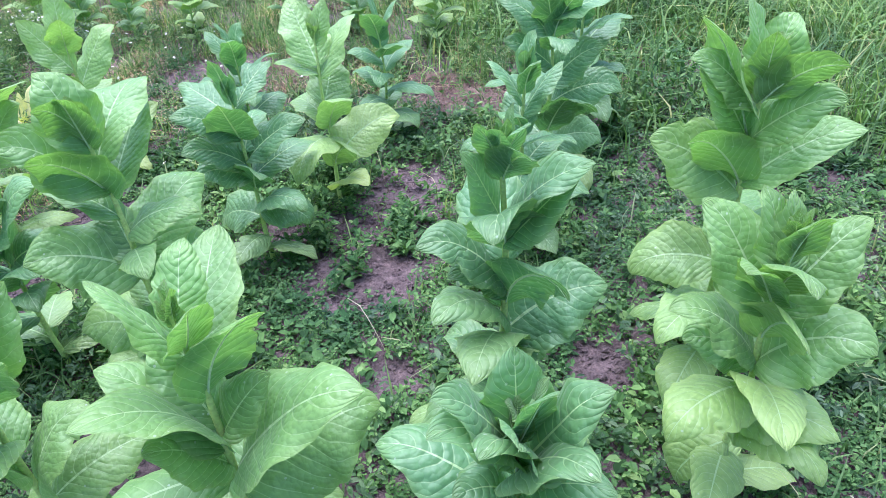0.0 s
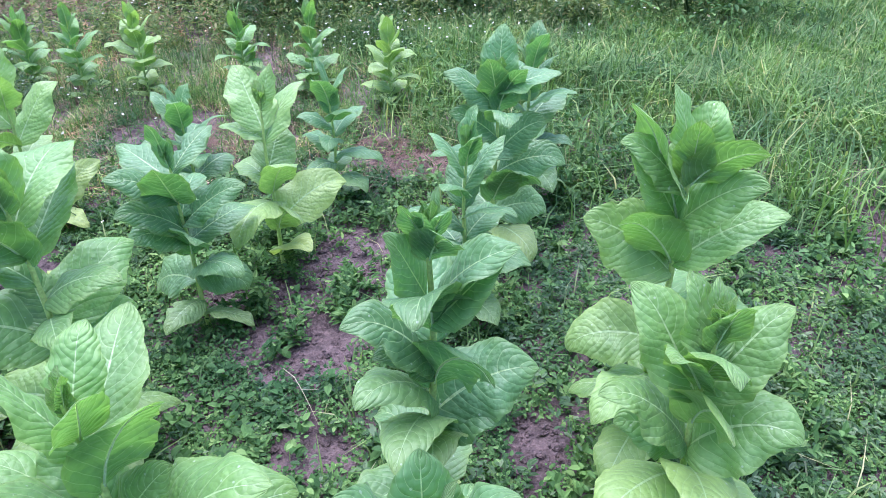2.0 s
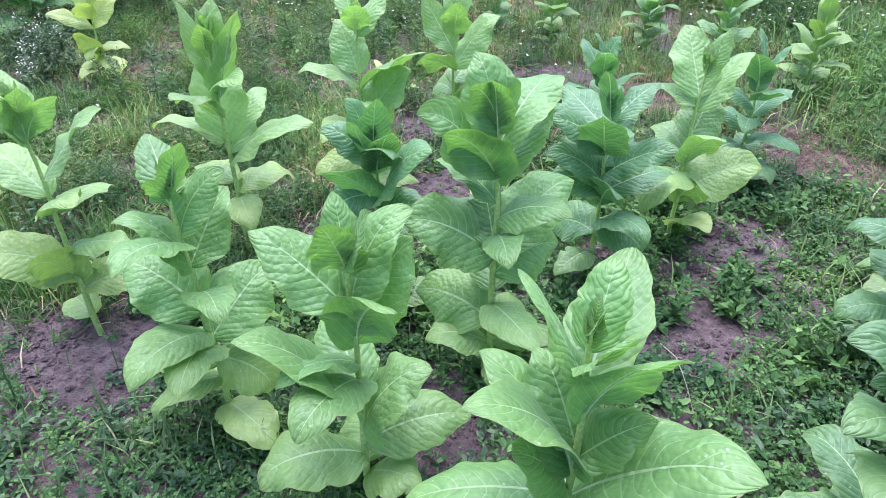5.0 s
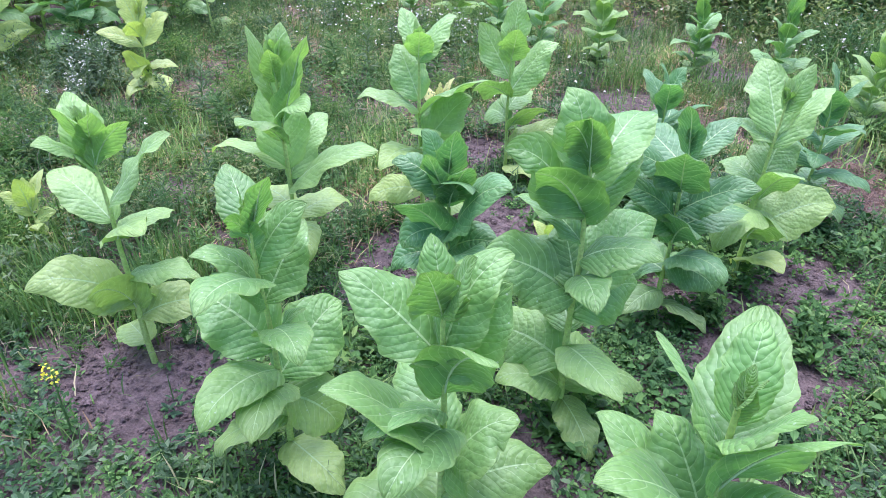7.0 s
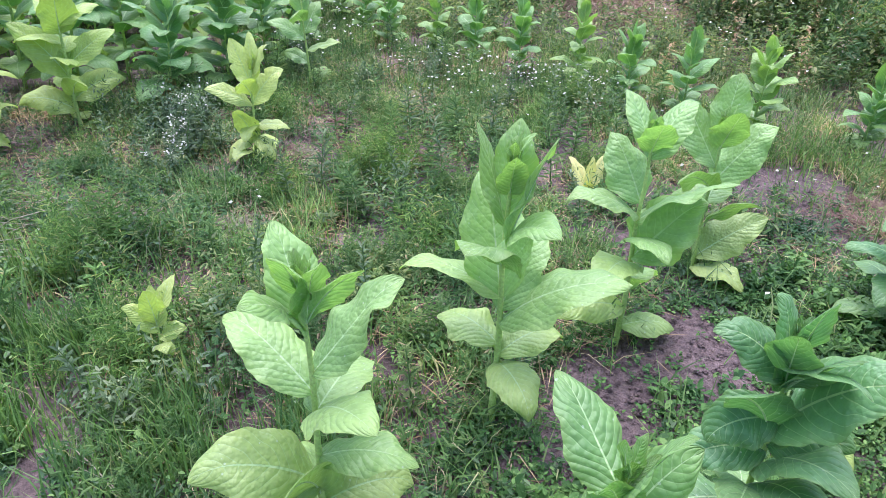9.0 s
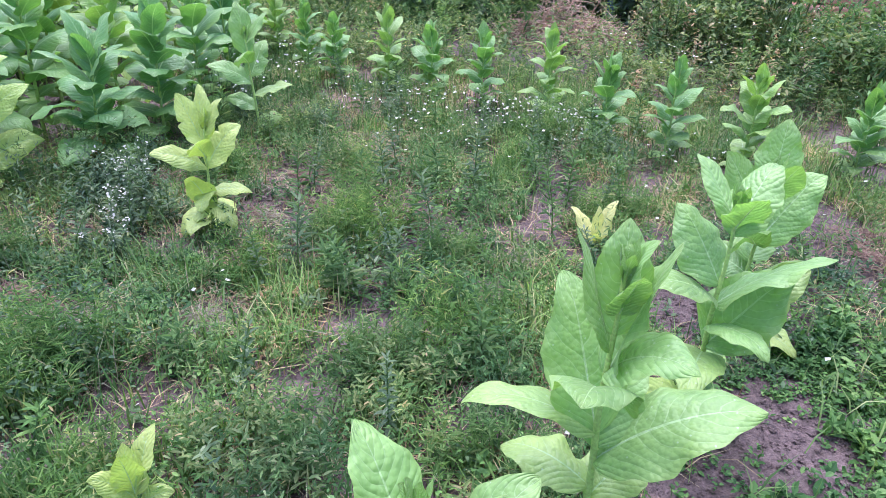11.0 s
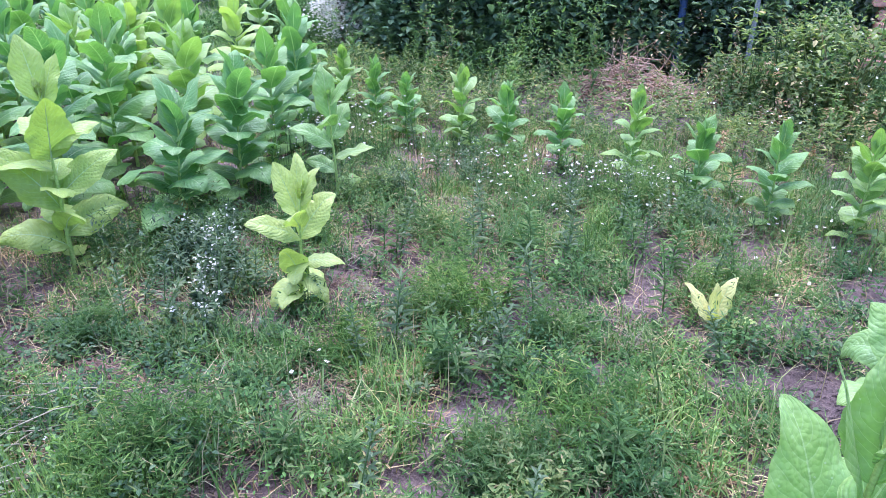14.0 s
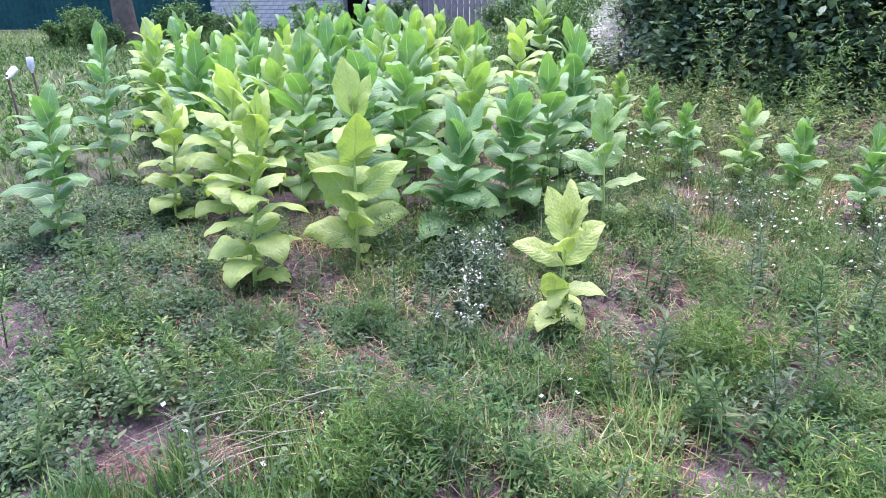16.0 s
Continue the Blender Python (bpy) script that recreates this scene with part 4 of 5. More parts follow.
def flowers(name, x, y, z, r, rs, mat, label):
    """Small flat star-shaped blossoms in one mesh."""
    n = len(x)
    C = np.stack([x, y, z], 1)
    tilt = rs.normal(0, 0.35, (n, 2))
    V = np.zeros((n, 9, 3))
    V[:, 0] = C
    for k in range(8):
        a = k * math.pi / 4
        q = r * rs.uniform(0.7, 1.15, n) * (1.0 if k % 2 else 0.72)
        V[:, k + 1] = C + np.stack([q * math.cos(a), q * math.sin(a), q * (tilt[:, 0] * math.cos(a) + tilt[:, 1] * math.sin(a)) + 0.15 * q], 1)
    o = (np.arange(n) * 9)[:, None]
    F = np.concatenate([o + [0, k + 1, (k + 1) % 8 + 1] for k in range(8)])
    return tagged(new(name, mesh_arrays(name, V.reshape(-1, 3), F, mat, smooth=False)), label, "flowers", kind="stuff")


def herb_bed(x, y):
    """1 on the bed of small-leaved herbs beside the tall patch, where hardly any grass grows."""
    return np.clip((-3.7 - x) * 1.6 + (2.1 - y) * 0.9, 0, 1) * np.clip((2.6 - y) * 1.5, 0, 1)


rs = np.random.RandomState(11)
NEARREG = (-4.4, 3.0, 0.3, 4.2)
x, y = scatter(rs, 34000, lambda x, y: cover(x, y) * (0.3 + 0.7 * patchy(x, y, 3.0, 1)) * (1 - 0.6 * strip(x, y)), NEARREG)
herbs("low_weeds", x, y, rs, 0.06, 11, 0.022, 0.58, M_WEED, "low broad-leaved green weeds covering the soil")
x, y = scatter(rs, 15000, lambda x, y: cover(x, y) * (0.35 + 0.65 * patchy(x, y, 4.5, 18)) * (1 - 0.8 * strip(x, y)), (-2.6, 2.2, 0.7, 3.8))
herbs("mat_weeds", x, y, rs, 0.035, 10, 0.018, 0.7, M_WEED, "dense mat of tiny-leaved weeds between the plants")
redge = np.random.RandomState(12)
x, y = scatter(redge, 9000, lambda x, y: patchy(x, y, 2.0, 5) * np.clip(1.0 + 0.75 * (y - 0.3), 0, 1), (-5.5, 3.4, -1.1, 0.32))
herbs("edge_weeds", x, y, redge, 0.06, 8, 0.026, 0.58, M_WEED, "low green weeds thinning out along the edge of the plot")
x, y = scatter(rs, 7000, lambda x, y: cover(x, y) * patchy(x, y, 4.0, 8) ** 2 * (1 - 0.45 * strip(x, y)), NEARREG)
herbs("broad_weeds", x, y, rs, 0.1, 9, 0.048, 0.6, M_WEED, "larger soft green weeds between the plants")
x, y = scatter(rs, 9000, lambda x, y: cover(x, y) * patchy(x, y, 2.2, 2) ** 1.5, NEARREG)
herbs("blue_weeds", x, y, rs, 0.1, 10, 0.036, 0.42, M_BLUE, "bluish green small-leaved weeds on the soil")
x, y = scatter(rs, 13000, lambda x, y: cover(x, y) ** 0.6 * herb_bed(x, y) * (0.35 + 0.65 * patchy(x, y, 5.0, 23)), (-8.0, -3.4, 0.0, 2.7))
herbs("bed_weeds", x, y, rs, 0.13, 14, 0.034, 0.58, M_BLUE, "dense bluish green small-leaved weeds beside the patch", 0.25, 1.6)
x, y = scatter(rs, 15000, lambda x, y: cover(x, y) * strip(x, y) * (0.2 + 0.8 * patchy(x, y, 2.6, 3)) * (1 - 0.7 * herb_bed(x, y)), (-6.4, 1.0, 0.2, 6.2))
herbs("tall_weeds", x, y, rs, 0.2, 14, 0.045, 0.19, M_HERB, "taller narrow-leaved green weeds on the strip", 0.6)
x, y = scatter(rs, 12000, lambda x, y: cover(x, y) * strip(x, y) * patchy(x, y, 3.6, 27) ** 1.2 * (1 - 0.5 * herb_bed(x, y)), (-5.6, -1.6, 0.2, 4.8))
herbs("leafy_weeds", x, y, rs, 0.14, 13, 0.027, 0.55, M_WEED, "dark green round-leaved weeds on the strip", 0.3, 1.4)
blades("grass", 150000, (-6.6, 2.6, 0.0, 6.6), rs, 0.14, 0.0055, M_GRASS, "fresh green grass blades on the weedy strip", 0.9, lambda x, y: cover(x, y) * np.clip(strip(x, y) + 0.2 + 0.3 * right_bank(x, y), 0, 1) * (0.05 + 0.95 * patchy(x, y, 2.4, 4) ** 1.5) * (1 - 0.85 * herb_bed(x, y)))
blades("tall_grass", 40000, (-1.2, 3.4, 2.6, 7.2), rs, 0.24, 0.008, M_LUSH, "tall green grass along the back of the plot", 1.2, lambda x, y: np.clip((y - 3.5) * 0.9, 0, 1) * np.clip((x + 0.5) * 1.4, 0, 1) * (0.15 + 0.85 * patchy(x, y, 3.0, 57)) * (1 - 0.9 * bareness(x, y)) + 0.15 * right_bank(x, y))
blades("dry_grass", 170000, (-6.4, 1.4, 0.4, 6.4), rs, 0.08, 0.0042, M_STRAW, "dry brown grass stalks among the weeds", 2.4, lambda x, y: np.where(x < -3.1, cover(x, y) ** 0.4, cover(x, y)) * np.clip((y - 0.9) * 1.3, 0.12, 1) * strip(x, y) * (0.1 + patchy(x, y, 3.2, 6) ** 1.3) * np.clip(0.25 - x * 1.2, 0.12, 1))
x, y = scatter(rs, 9000, lambda x, y: cover(x, y) * strip(x, y) * np.clip((y - 0.8) * 1.2, 0.1, 1) * (0.15 + 0.85 * patchy(x, y, 3.0, 16)) * (1 - herb_bed(x, y)), (-6.4, 1.4, 0.4, 6.4))
herbs("pale_weeds", x, y, rs, 0.14, 13, 0.036, 0.3, M_SHRUB, "yellowish green weeds going dry on the strip")
blades("lawn_grass", 78000, (-25, -6.8, -3.5, 12.5), rs, 0.1, 0.012, M_GRASS, "rough grass behind the tobacco patch", 0.9)
x, y = scatter(rs, 4200, lambda x, y: (0.25 + 0.75 * patchy(x, y, 1.1, 33)), (-20, -8.2, -1.0, 12))
herbs("rough_weeds", x, y, rs, 0.24, 10, 0.1, 0.34, M_WEED, "rank green weeds in the grass before the fence", 0.6)
x, y = scatter(rs, 4000, lambda x, y: (0.4 + 0.6 * patchy(x, y, 1.5, 12)) * ((x + 3.6) ** 2 + (y - 7.6) ** 2 > 0.8), (-12, 3.0, 7.0, 10.0))
herbs("back_weeds", x, y, rs, 0.24, 11, 0.075, 0.34, M_HERB, "rank green weeds along the wire fence")
x, y = scatter(rs, 3000, lambda x, y: patchy(x, y, 1.3, 14), (-7.2, 3.0, 5.6, 7.6))
herbs("bank_weeds", x, y, rs, 0.38, 18, 0.062, 0.32, M_SHRUB, "mixed tall weeds on the bank behind the far row")
x, y = scatter(rs, 900, lambda x, y: patchy(x, y, 1.6, 41) ** 2, (-6.5, 3.2, 5.9, 8.3))
herbs("rank_weeds", x, y, rs, 0.95, 50, 0.075, 0.28, M_HERB, "tall upright green weeds standing on the bank", 0.55)
x, y = scatter(rs, 600, lambda x, y: patchy(x, y, 1.4, 43) ** 2, (-6.0, 3.2, 5.6, 8.2))
herbs("withered_weeds", x, y, rs, 0.7, 40, 0.05, 0.34, M_STRAW, "withered brown weeds standing on the bank", 0.4)


def tufts(name, spots, rs, mat, label, height, leaf, ratio, per, category="weeds"):
    """Thick bunches of one kind of weed about the given spots."""
    xs, ys = [], []
    for cx, cy, r, n in spots:
        xs.append(rs.normal(cx, r, n))
        ys.append(rs.normal(cy, r, n))
    herbs(name, np.concatenate(xs), np.concatenate(ys), rs, height, per, leaf, ratio, mat, label, 0.5, 1.0, category)


blades("seed_stalks", 5200, (-6.5, 3.6, 1.0, 6.6), rs, 0.25, 0.0026, M_STRAW, "pale dry seed stalks standing over the weeds", 0.45, lambda x, y: strip(x, y) * patchy(x, y, 2.8, 71) ** 1.5)
blades("fine_grass", 85000, (-6.6, -0.5, 0.3, 6.0), rs, 0.17, 0.0045, M_LUSH, "fine upright green grass on the strip", 0.75, lambda x, y: cover(x, y) * strip(x, y) * (0.02 + 0.98 * patchy(x, y, 3.4, 81) ** 1.7) * (1 - 0.8 * herb_bed(x, y)))
blades("near_grass", 36000, (-4.4, -2.3, 0.3, 1.9), rs, 0.2, 0.0055, M_LUSH, "lush green grass at the near end of the strip", 0.45, lambda x, y: cover(x, y) * strip(x, y) * np.clip((1.9 - y) * 1.2, 0, 1) * (0.15 + 0.85 * patchy(x, y, 4.0, 61)))
blades("rank_grass", 62000, (-0.6, 5.0, 1.9, 7.5), rs, 0.3, 0.009, M_LUSH, "rank tall green grass beside the plot", 1.1, lambda x, y: np.clip((y - 3.2) * 0.7 + (x - 1.1) * 0.8, 0, 1) * (0.04 + 0.96 * patchy(x, y, 3.4, 51) ** 1.6) * (1 - 0.9 * bareness(x, y)))
blades("side_grass", 24000, (1.5, 6.0, -1.0, 9.0), rs, 0.14, 0.009, M_LUSH, "short rough grass beside the plot", 0.9, lambda x, y: np.clip((x - 1.9) * 1.2, 0, 1) * (0.1 + 0.9 * patchy(x, y, 3.0, 63) ** 1.5) * (1 - 0.9 * bareness(x, y)))
x, y = scatter(rs, 4600, lambda x, y: np.clip((y - 2.6) * 0.7 + (x - 0.9) * 0.9, 0, 1) * patchy(x, y, 2.4, 53), (-0.4, 5.0, 1.6, 7.5))
herbs("side_weeds", x, y, rs, 0.24, 16, 0.06, 0.42, M_WEED, "leafy green weeds in the grass beside the plot", 0.55)
q = random.Random(77)
spots = [(q.uniform(-5.2, -2.3), q.uniform(0.9, 4.6), q.uniform(0.05, 0.13), q.randint(12, 40)) for k in range(46)]
spots = [(x - 0.8 if math.hypot(x + 4.0, y - 2.6) < 0.45 else x, y, r, n) for x, y, r, n in spots]
tufts("feathery_weeds", spots[:18], rs, M_HERB, "feathery bright green weeds in bunches", 0.24, 0.05, 0.12, 40)
tufts("lush_tufts", [(-3.68, 2.47, 0.08, 40), (-3.86, 1.63, 0.12, 70), (-5.38, 1.16, 0.1, 40), (-4.55, 1.41, 0.11, 50), (-3.26, 2.95, 0.09, 40), (-4.45, 3.24, 0.1, 30), (-3.2, 1.2, 0.1, 40), (-2.7, 2.4, 0.1, 40)], rs, M_LUSH, "bright green feathery weeds in thick bunches", 0.24, 0.055, 0.1, 40)
tufts("grey_weeds", spots[18:32], rs, M_GREYLEAF, "grey green soft weeds in bunches", 0.2, 0.045, 0.32, 22)
tufts("bushy_weeds", spots[32:], rs, M_SHRUB, "yellowish bushy weeds in bunches", 0.2, 0.04, 0.3, 24)
q = random.Random(78)
tufts("path_weeds", [(q.uniform(-1.6, 1.8), q.uniform(1.2, 3.4), q.uniform(0.04, 0.1), q.randint(5, 16)) for k in range(30)], rs, M_WEED, "leafy green weeds in bunches between the plants", 0.13, 0.05, 0.4, 18)

def clods(name, n, rs):
    """Crumbs and lumps of earth lying on the open soil, in one mesh."""
    x, y = scatter(rs, n, lambda x, y: bareness(x, y) ** 1.2, (-5.6, 2.6, 0.5, 4.4))
    m = len(x)
    r = 0.004 + 0.011 * rs.uniform(0, 1, m) ** 3
    C = np.stack([x, y, heights(x, y) + 0.25 * r], 1)
    axes = np.array([(1, 0, 0), (0, 1, 0), (-1, 0, 0), (0, -1, 0), (0.2, 0.1, 0.75), (0, 0, -0.6), (0.7, 0.7, 0.35), (-0.7, 0.6, 0.3), (-0.6, -0.7, 0.4), (0.7, -0.6, 0.3)])
    V = C[:, None, :] + axes[None] * (r[:, None] * rs.uniform(0.7, 1.35, (m, 10)))[..., None]
    tri = [(0, 6, 4), (6, 1, 4), (1, 7, 4), (7, 2, 4), (2, 8, 4), (8, 3, 4), (3, 9, 4), (9, 0, 4), (0, 1, 6), (1, 2, 7), (2, 3, 8), (3, 0, 9)]
    o = (np.arange(m) * 10)[:, None]
    F = np.concatenate([o + list(t) for t in tri])
    tagged(new(name, mesh_arrays(name, V.reshape(-1, 3), F, M_SOIL, smooth=False)), "crumbled lumps of purplish brown earth", "soil", kind="stuff")


clods("soil_clods", 60000, rs)
# white blossoms on thin stalks
fx, fy, fz = [], [], []
for cx, cy, sx, sy, n, h in [(-3.05, 4.65, 0.22, 0.1, 70, 0.2), (-3.6, 4.3, 0.5, 0.3, 26, 0.16), (-4.95, 4.1, 0.2, 0.2, 60, 0.45), (-2.4, 4.5, 0.4, 0.2, 20, 0.14),
                             (-1.2, 3.5, 0.4, 0.4, 12, 0.1), (0.6, 5.9, 1.0, 0.5, 110, 0.45), (-2.0, 3.9, 0.5, 0.3, 16, 0.12), (-4.3, 1.2, 0.5, 0.25, 10, 0.1), (-4.2, 4.7, 0.3, 0.2, 26, 0.2), (-3.75, 4.56, 0.25, 0.12, 60, 0.25), (-3.05, 4.7, 0.2, 0.1, 50, 0.25), (-2.4, 4.6, 0.4, 0.25, 18, 0.2), (-3.6, 4.0, 0.3, 0.15, 16, 0.2), (-4.72, 1.17, 0.2, 0.1, 10, 0.12), (-0.25, 5.3, 0.45, 0.15, 90, 0.3), (-1.0, 6.6, 0.9, 0.4, 90, 0.75), (-5.0, 4.75, 0.2, 0.15, 50, 0.4), (-2.0, 5.9, 0.8, 0.2, 40, 0.4), (-3.3, 1.9, 0.7, 0.4, 10, 0.1)]:
    fx += list(rs.normal(cx, sx, n))
    fy += list(rs.normal(cy, sy, n))
    fz += list(h * rs.uniform(0.55, 1.2, n))
fx, fy, fz = np.array(fx), np.array(fy), np.array(fz)
g = heights(fx, fy)
flowers("white_flowers", fx, fy, g + fz, 0.011, rs, M_PETAL, "small white wild flowers over the weeds")
stalks = [([(a + rs.normal(0, 0.03), b + rs.normal(0, 0.03), c - 0.01), (a, b, c + h * 0.6), (a, b, c + h)], [0.0016, 0.0014, 0.001]) for a, b, c, h in zip(fx, fy, g, fz)]
tagged(new("flower_stalks", tubes_mesh("flower_stalks", stalks, M_WEED, 3)), "thin green stalks of the wild flowers", "weeds", kind="stuff")


def tall_weed(x, y, h, n, leaf, ratio, mat, label, seed, bow=0.05):
    """An upright weed: a stalk with narrow leaves all the way up."""
    r = np.random.RandomState(seed)
    root = tagged(new("weed_plant"), label, "weed", "upright weeds on the strip")
    root.location = (x, y, ground_z(x, y))
    bx, by = r.uniform(-bow, bow, 2)
    part("stalk", tubes_mesh("stalk", [([(0, 0, -0.03), (bx * 0.3, by * 0.3, h * 0.5), (bx, by, h)], [0.004, 0.003, 0.0015])], M_HERB, 6), root)
    t = np.linspace(0.12, 1, n)
    az = np.arange(n) * 2.4 + r.uniform(0, 6)
    L = leaf * (1.15 - 0.55 * t) * r.uniform(0.85, 1.15, n)
    ob = leaflets("foliage", bx * t, by * t, h * t, az, 0.1 + 0.55 * t + r.normal(0, 0.2, n), L, L * ratio, mat, "", "")
    ob["kind"] = "part"
    del ob["kind"]
    ob.parent = root


for i, (x, y, h, n, lf) in enumerate([(-3.58, 3.39, 0.26, 34, 0.09), (-3.3, 3.6, 0.22, 30, 0.08), (-2.8, 3.9, 0.3, 34, 0.09), (-3.05, 2.6, 0.2, 26, 0.08), (-2.0, 4.4, 0.24, 30, 0.08), (-3.9, 3.3, 0.24, 30, 0.08), (-2.55, 2.7, 0.18, 24, 0.07),
                                      (-3.3, 4.9, 0.24, 28, 0.08), (-1.45, 3.4, 0.22, 26, 0.07)]):
    tall_weed(x, y, h, n, lf, 0.2, M_HERB, "upright narrow-leaved green weed on the strip", 700 + i)
for i in range(9):
    tall_weed(-4.5 + 0.2 * math.sin(i * 2.1), 2.5 + 0.25 * math.cos(i * 1.7), 0.3 + 0.05 * math.sin(i), 40, 0.05, 0.35, M_GREYLEAF, "bluish grey bushy weed with white blossoms", 730 + i, 0.1)

def spike_weed(x, y, h, seed):
    """A bluish upright weed whose top carries loose spikes of white blossom."""
    r = np.random.RandomState(seed)
    root = tagged(new("flowering_weed"), "bluish weed with loose spikes of white blossom", "weed", "white-flowered weeds beside the pale plant")
    root.location = (x, y, ground_z(x, y))
    tips, lines = [], []
    for k in range(4):
        b = r.normal(0, 0.045, 2)
        top = h * r.uniform(0.7, 1.0)
        lines.append(([(0, 0, -0.03), (b[0] * 0.5, b[1] * 0.5, top * 0.5), (b[0], b[1], top)], [0.004, 0.003, 0.0012]))
        tips.append((b[0], b[1], top))
    part("stalk", tubes_mesh("stalk", lines, M_GREYLEAF, 5), root)
    n = 110
    k, t = r.randint(0, 4, n), r.uniform(0.08, 0.85, n)
    A = np.array(tips)[k]
    L = 0.05 * (1.15 - 0.6 * t) * r.uniform(0.7, 1.2, n)
    ob = leaflets("foliage", A[:, 0] * t ** 1.5, A[:, 1] * t ** 1.5, A[:, 2] * t, r.uniform(0, 6.283, n), r.normal(0.3, 0.4, n), L, L * 0.42, M_GREYLEAF, "", "")
    m = 26
    k, t = r.randint(0, 4, m), 1.0 - 0.42 * r.uniform(0, 1, m) ** 1.4
    A = np.array(tips)[k]
    L = r.uniform(0.011, 0.02, m)
    bl = leaflets("blossom", A[:, 0] * t ** 1.5 + r.normal(0, 0.009, m), A[:, 1] * t ** 1.5 + r.normal(0, 0.009, m), A[:, 2] * t, r.uniform(0, 6.283, m), r.normal(0.5, 0.6, m), L, L * 0.75, M_PETAL, "", "")
    for o in (ob, bl):
        for key in ("kind", "category", "label"):
            if key in o:
                del o[key]
        o.parent = root
    bl["label"] = "white blossom"


for i, (x, y, h) in enumerate([(-4.52, 2.78, 0.44), (-4.46, 2.66, 0.4), (-4.4, 2.55, 0.3), (-4.58, 2.66, 0.42), (-4.3, 2.38, 0.24), (-4.22, 2.3, 0.24), (-4.42, 2.44, 0.3), (-4.95, 4.1, 0.6), (-4.85, 3.95, 0.5), (-5.05, 4.25, 0.55)]):
    spike_weed(x, y, h, 760 + i)

q = random.Random(91)
kinds = [(M_HERB, 0.085, 0.2, "upright narrow-leaved green weed on the strip"), (M_GREYLEAF, 0.055, 0.32, "bluish grey leafy weed on the strip"), (M_SHRUB, 0.05, 0.25, "yellowish weed going dry on the strip"), (M_LUSH, 0.07, 0.26, "fresh green leafy weed on the strip")]
for i in range(90):
    x, y = q.uniform(-6.2, -2.2), q.uniform(0.6, 5.2)
    if y < 0.9 - (x + 2.2) * 0.25 and x > -3 or (x < -5.0 and y > 1.7) or math.hypot(x + 3.95, y - 2.55) < 0.35:
        continue
    mat, lf, ra, lab = kinds[q.choice((0, 0, 0, 1, 1, 2, 3))]
    tall_weed(x, y, q.uniform(0.18, 0.42), q.randint(30, 54), lf * q.uniform(0.8, 1.2), ra, mat, lab, 800 + i, 0.09)
for i, (x, y) in enumerate([(-3.53, 3.47), (-3.11, 3.74), (-3.07, 3.1), (-3.5, 2.6)]):
    tall_weed(x, y, 0.36, 44, 0.1, 0.19, M_GREYLEAF, kinds[0][3], 900 + i, 0.05)


# ---------------- background: hedge, fence, boards, buildings ----------------
def clump(name, cx, cy, rx, ry, h, n, leaf, ratio, mat, rs, label, category, lumps=14, stems=24, stem_mat=None, floor=0.0, inner=0.3, droop=0.0):
    """A bush: woody stems with leaves gathered in uneven lumps, more of them on the outside."""
    root = new(name)
    root.location = (cx, cy, ground_z(cx, cy) if abs(cx) < 9 else 0)
    tagged(root, label, category)
    pts, lines = [], []
    per = n // lumps
    for k in range(lumps):
        a, q = rs.uniform(0, 6.283), rs.uniform(0, 1) ** 0.5
        lx, ly, lz = rx * q * math.cos(a), ry * q * math.sin(a), h * (floor + (1 - floor) * rs.uniform(0.12, 0.88))
        lr = min(rx, ry, h * 0.6) * rs.uniform(0.2, 0.62)
        d = rs.normal(0, 1, (per, 3))
        d /= np.linalg.norm(d, axis=1)[:, None]
        p = np.array([lx, ly, lz]) + d * (lr * rs.uniform(inner, 1.15, per) * (1 + 0.25 * rs.normal(0, 1, per)))[:, None] * np.array([1.25, 1.25, 0.9])
        pts.append(p)
    for k in range(stems):
        a = rs.uniform(0, 6.283)
        b = (rx * 0.5 * math.cos(a) * rs.uniform(0, 1), ry * 0.5 * math.sin(a) * rs.uniform(0, 1), -0.05)
        t = (rx * math.cos(a) * rs.uniform(0.3, 1), ry * math.sin(a) * rs.uniform(0.3, 1), h * rs.uniform(0.5, 1.0))
        m = ((b[0] + t[0]) / 2 + rs.uniform(-0.1, 0.1), (b[1] + t[1]) / 2 + rs.uniform(-0.1, 0.1), t[2] * 0.6)
        lines.append(([b, m, t], [0.012, 0.008, 0.003]))
    part("stem", tubes_mesh("stem", lines, stem_mat or M_TWIG, 5), root)
    P = np.concatenate(pts)
    P = P[P[:, 2] > 0.02]
    m = len(P)
    L = leaf * rs.uniform(0.6, 1.3, m)
    ob = leaflets("foliage", P[:, 0], P[:, 1], P[:, 2], rs.uniform(0, 6.283, m), rs.normal(0.1 - droop, 0.5, m), L, L * ratio, mat, "", "")
    for key in ("category", "label"):
        if key in ob:
            del ob[key]
    ob.parent = root
    return root


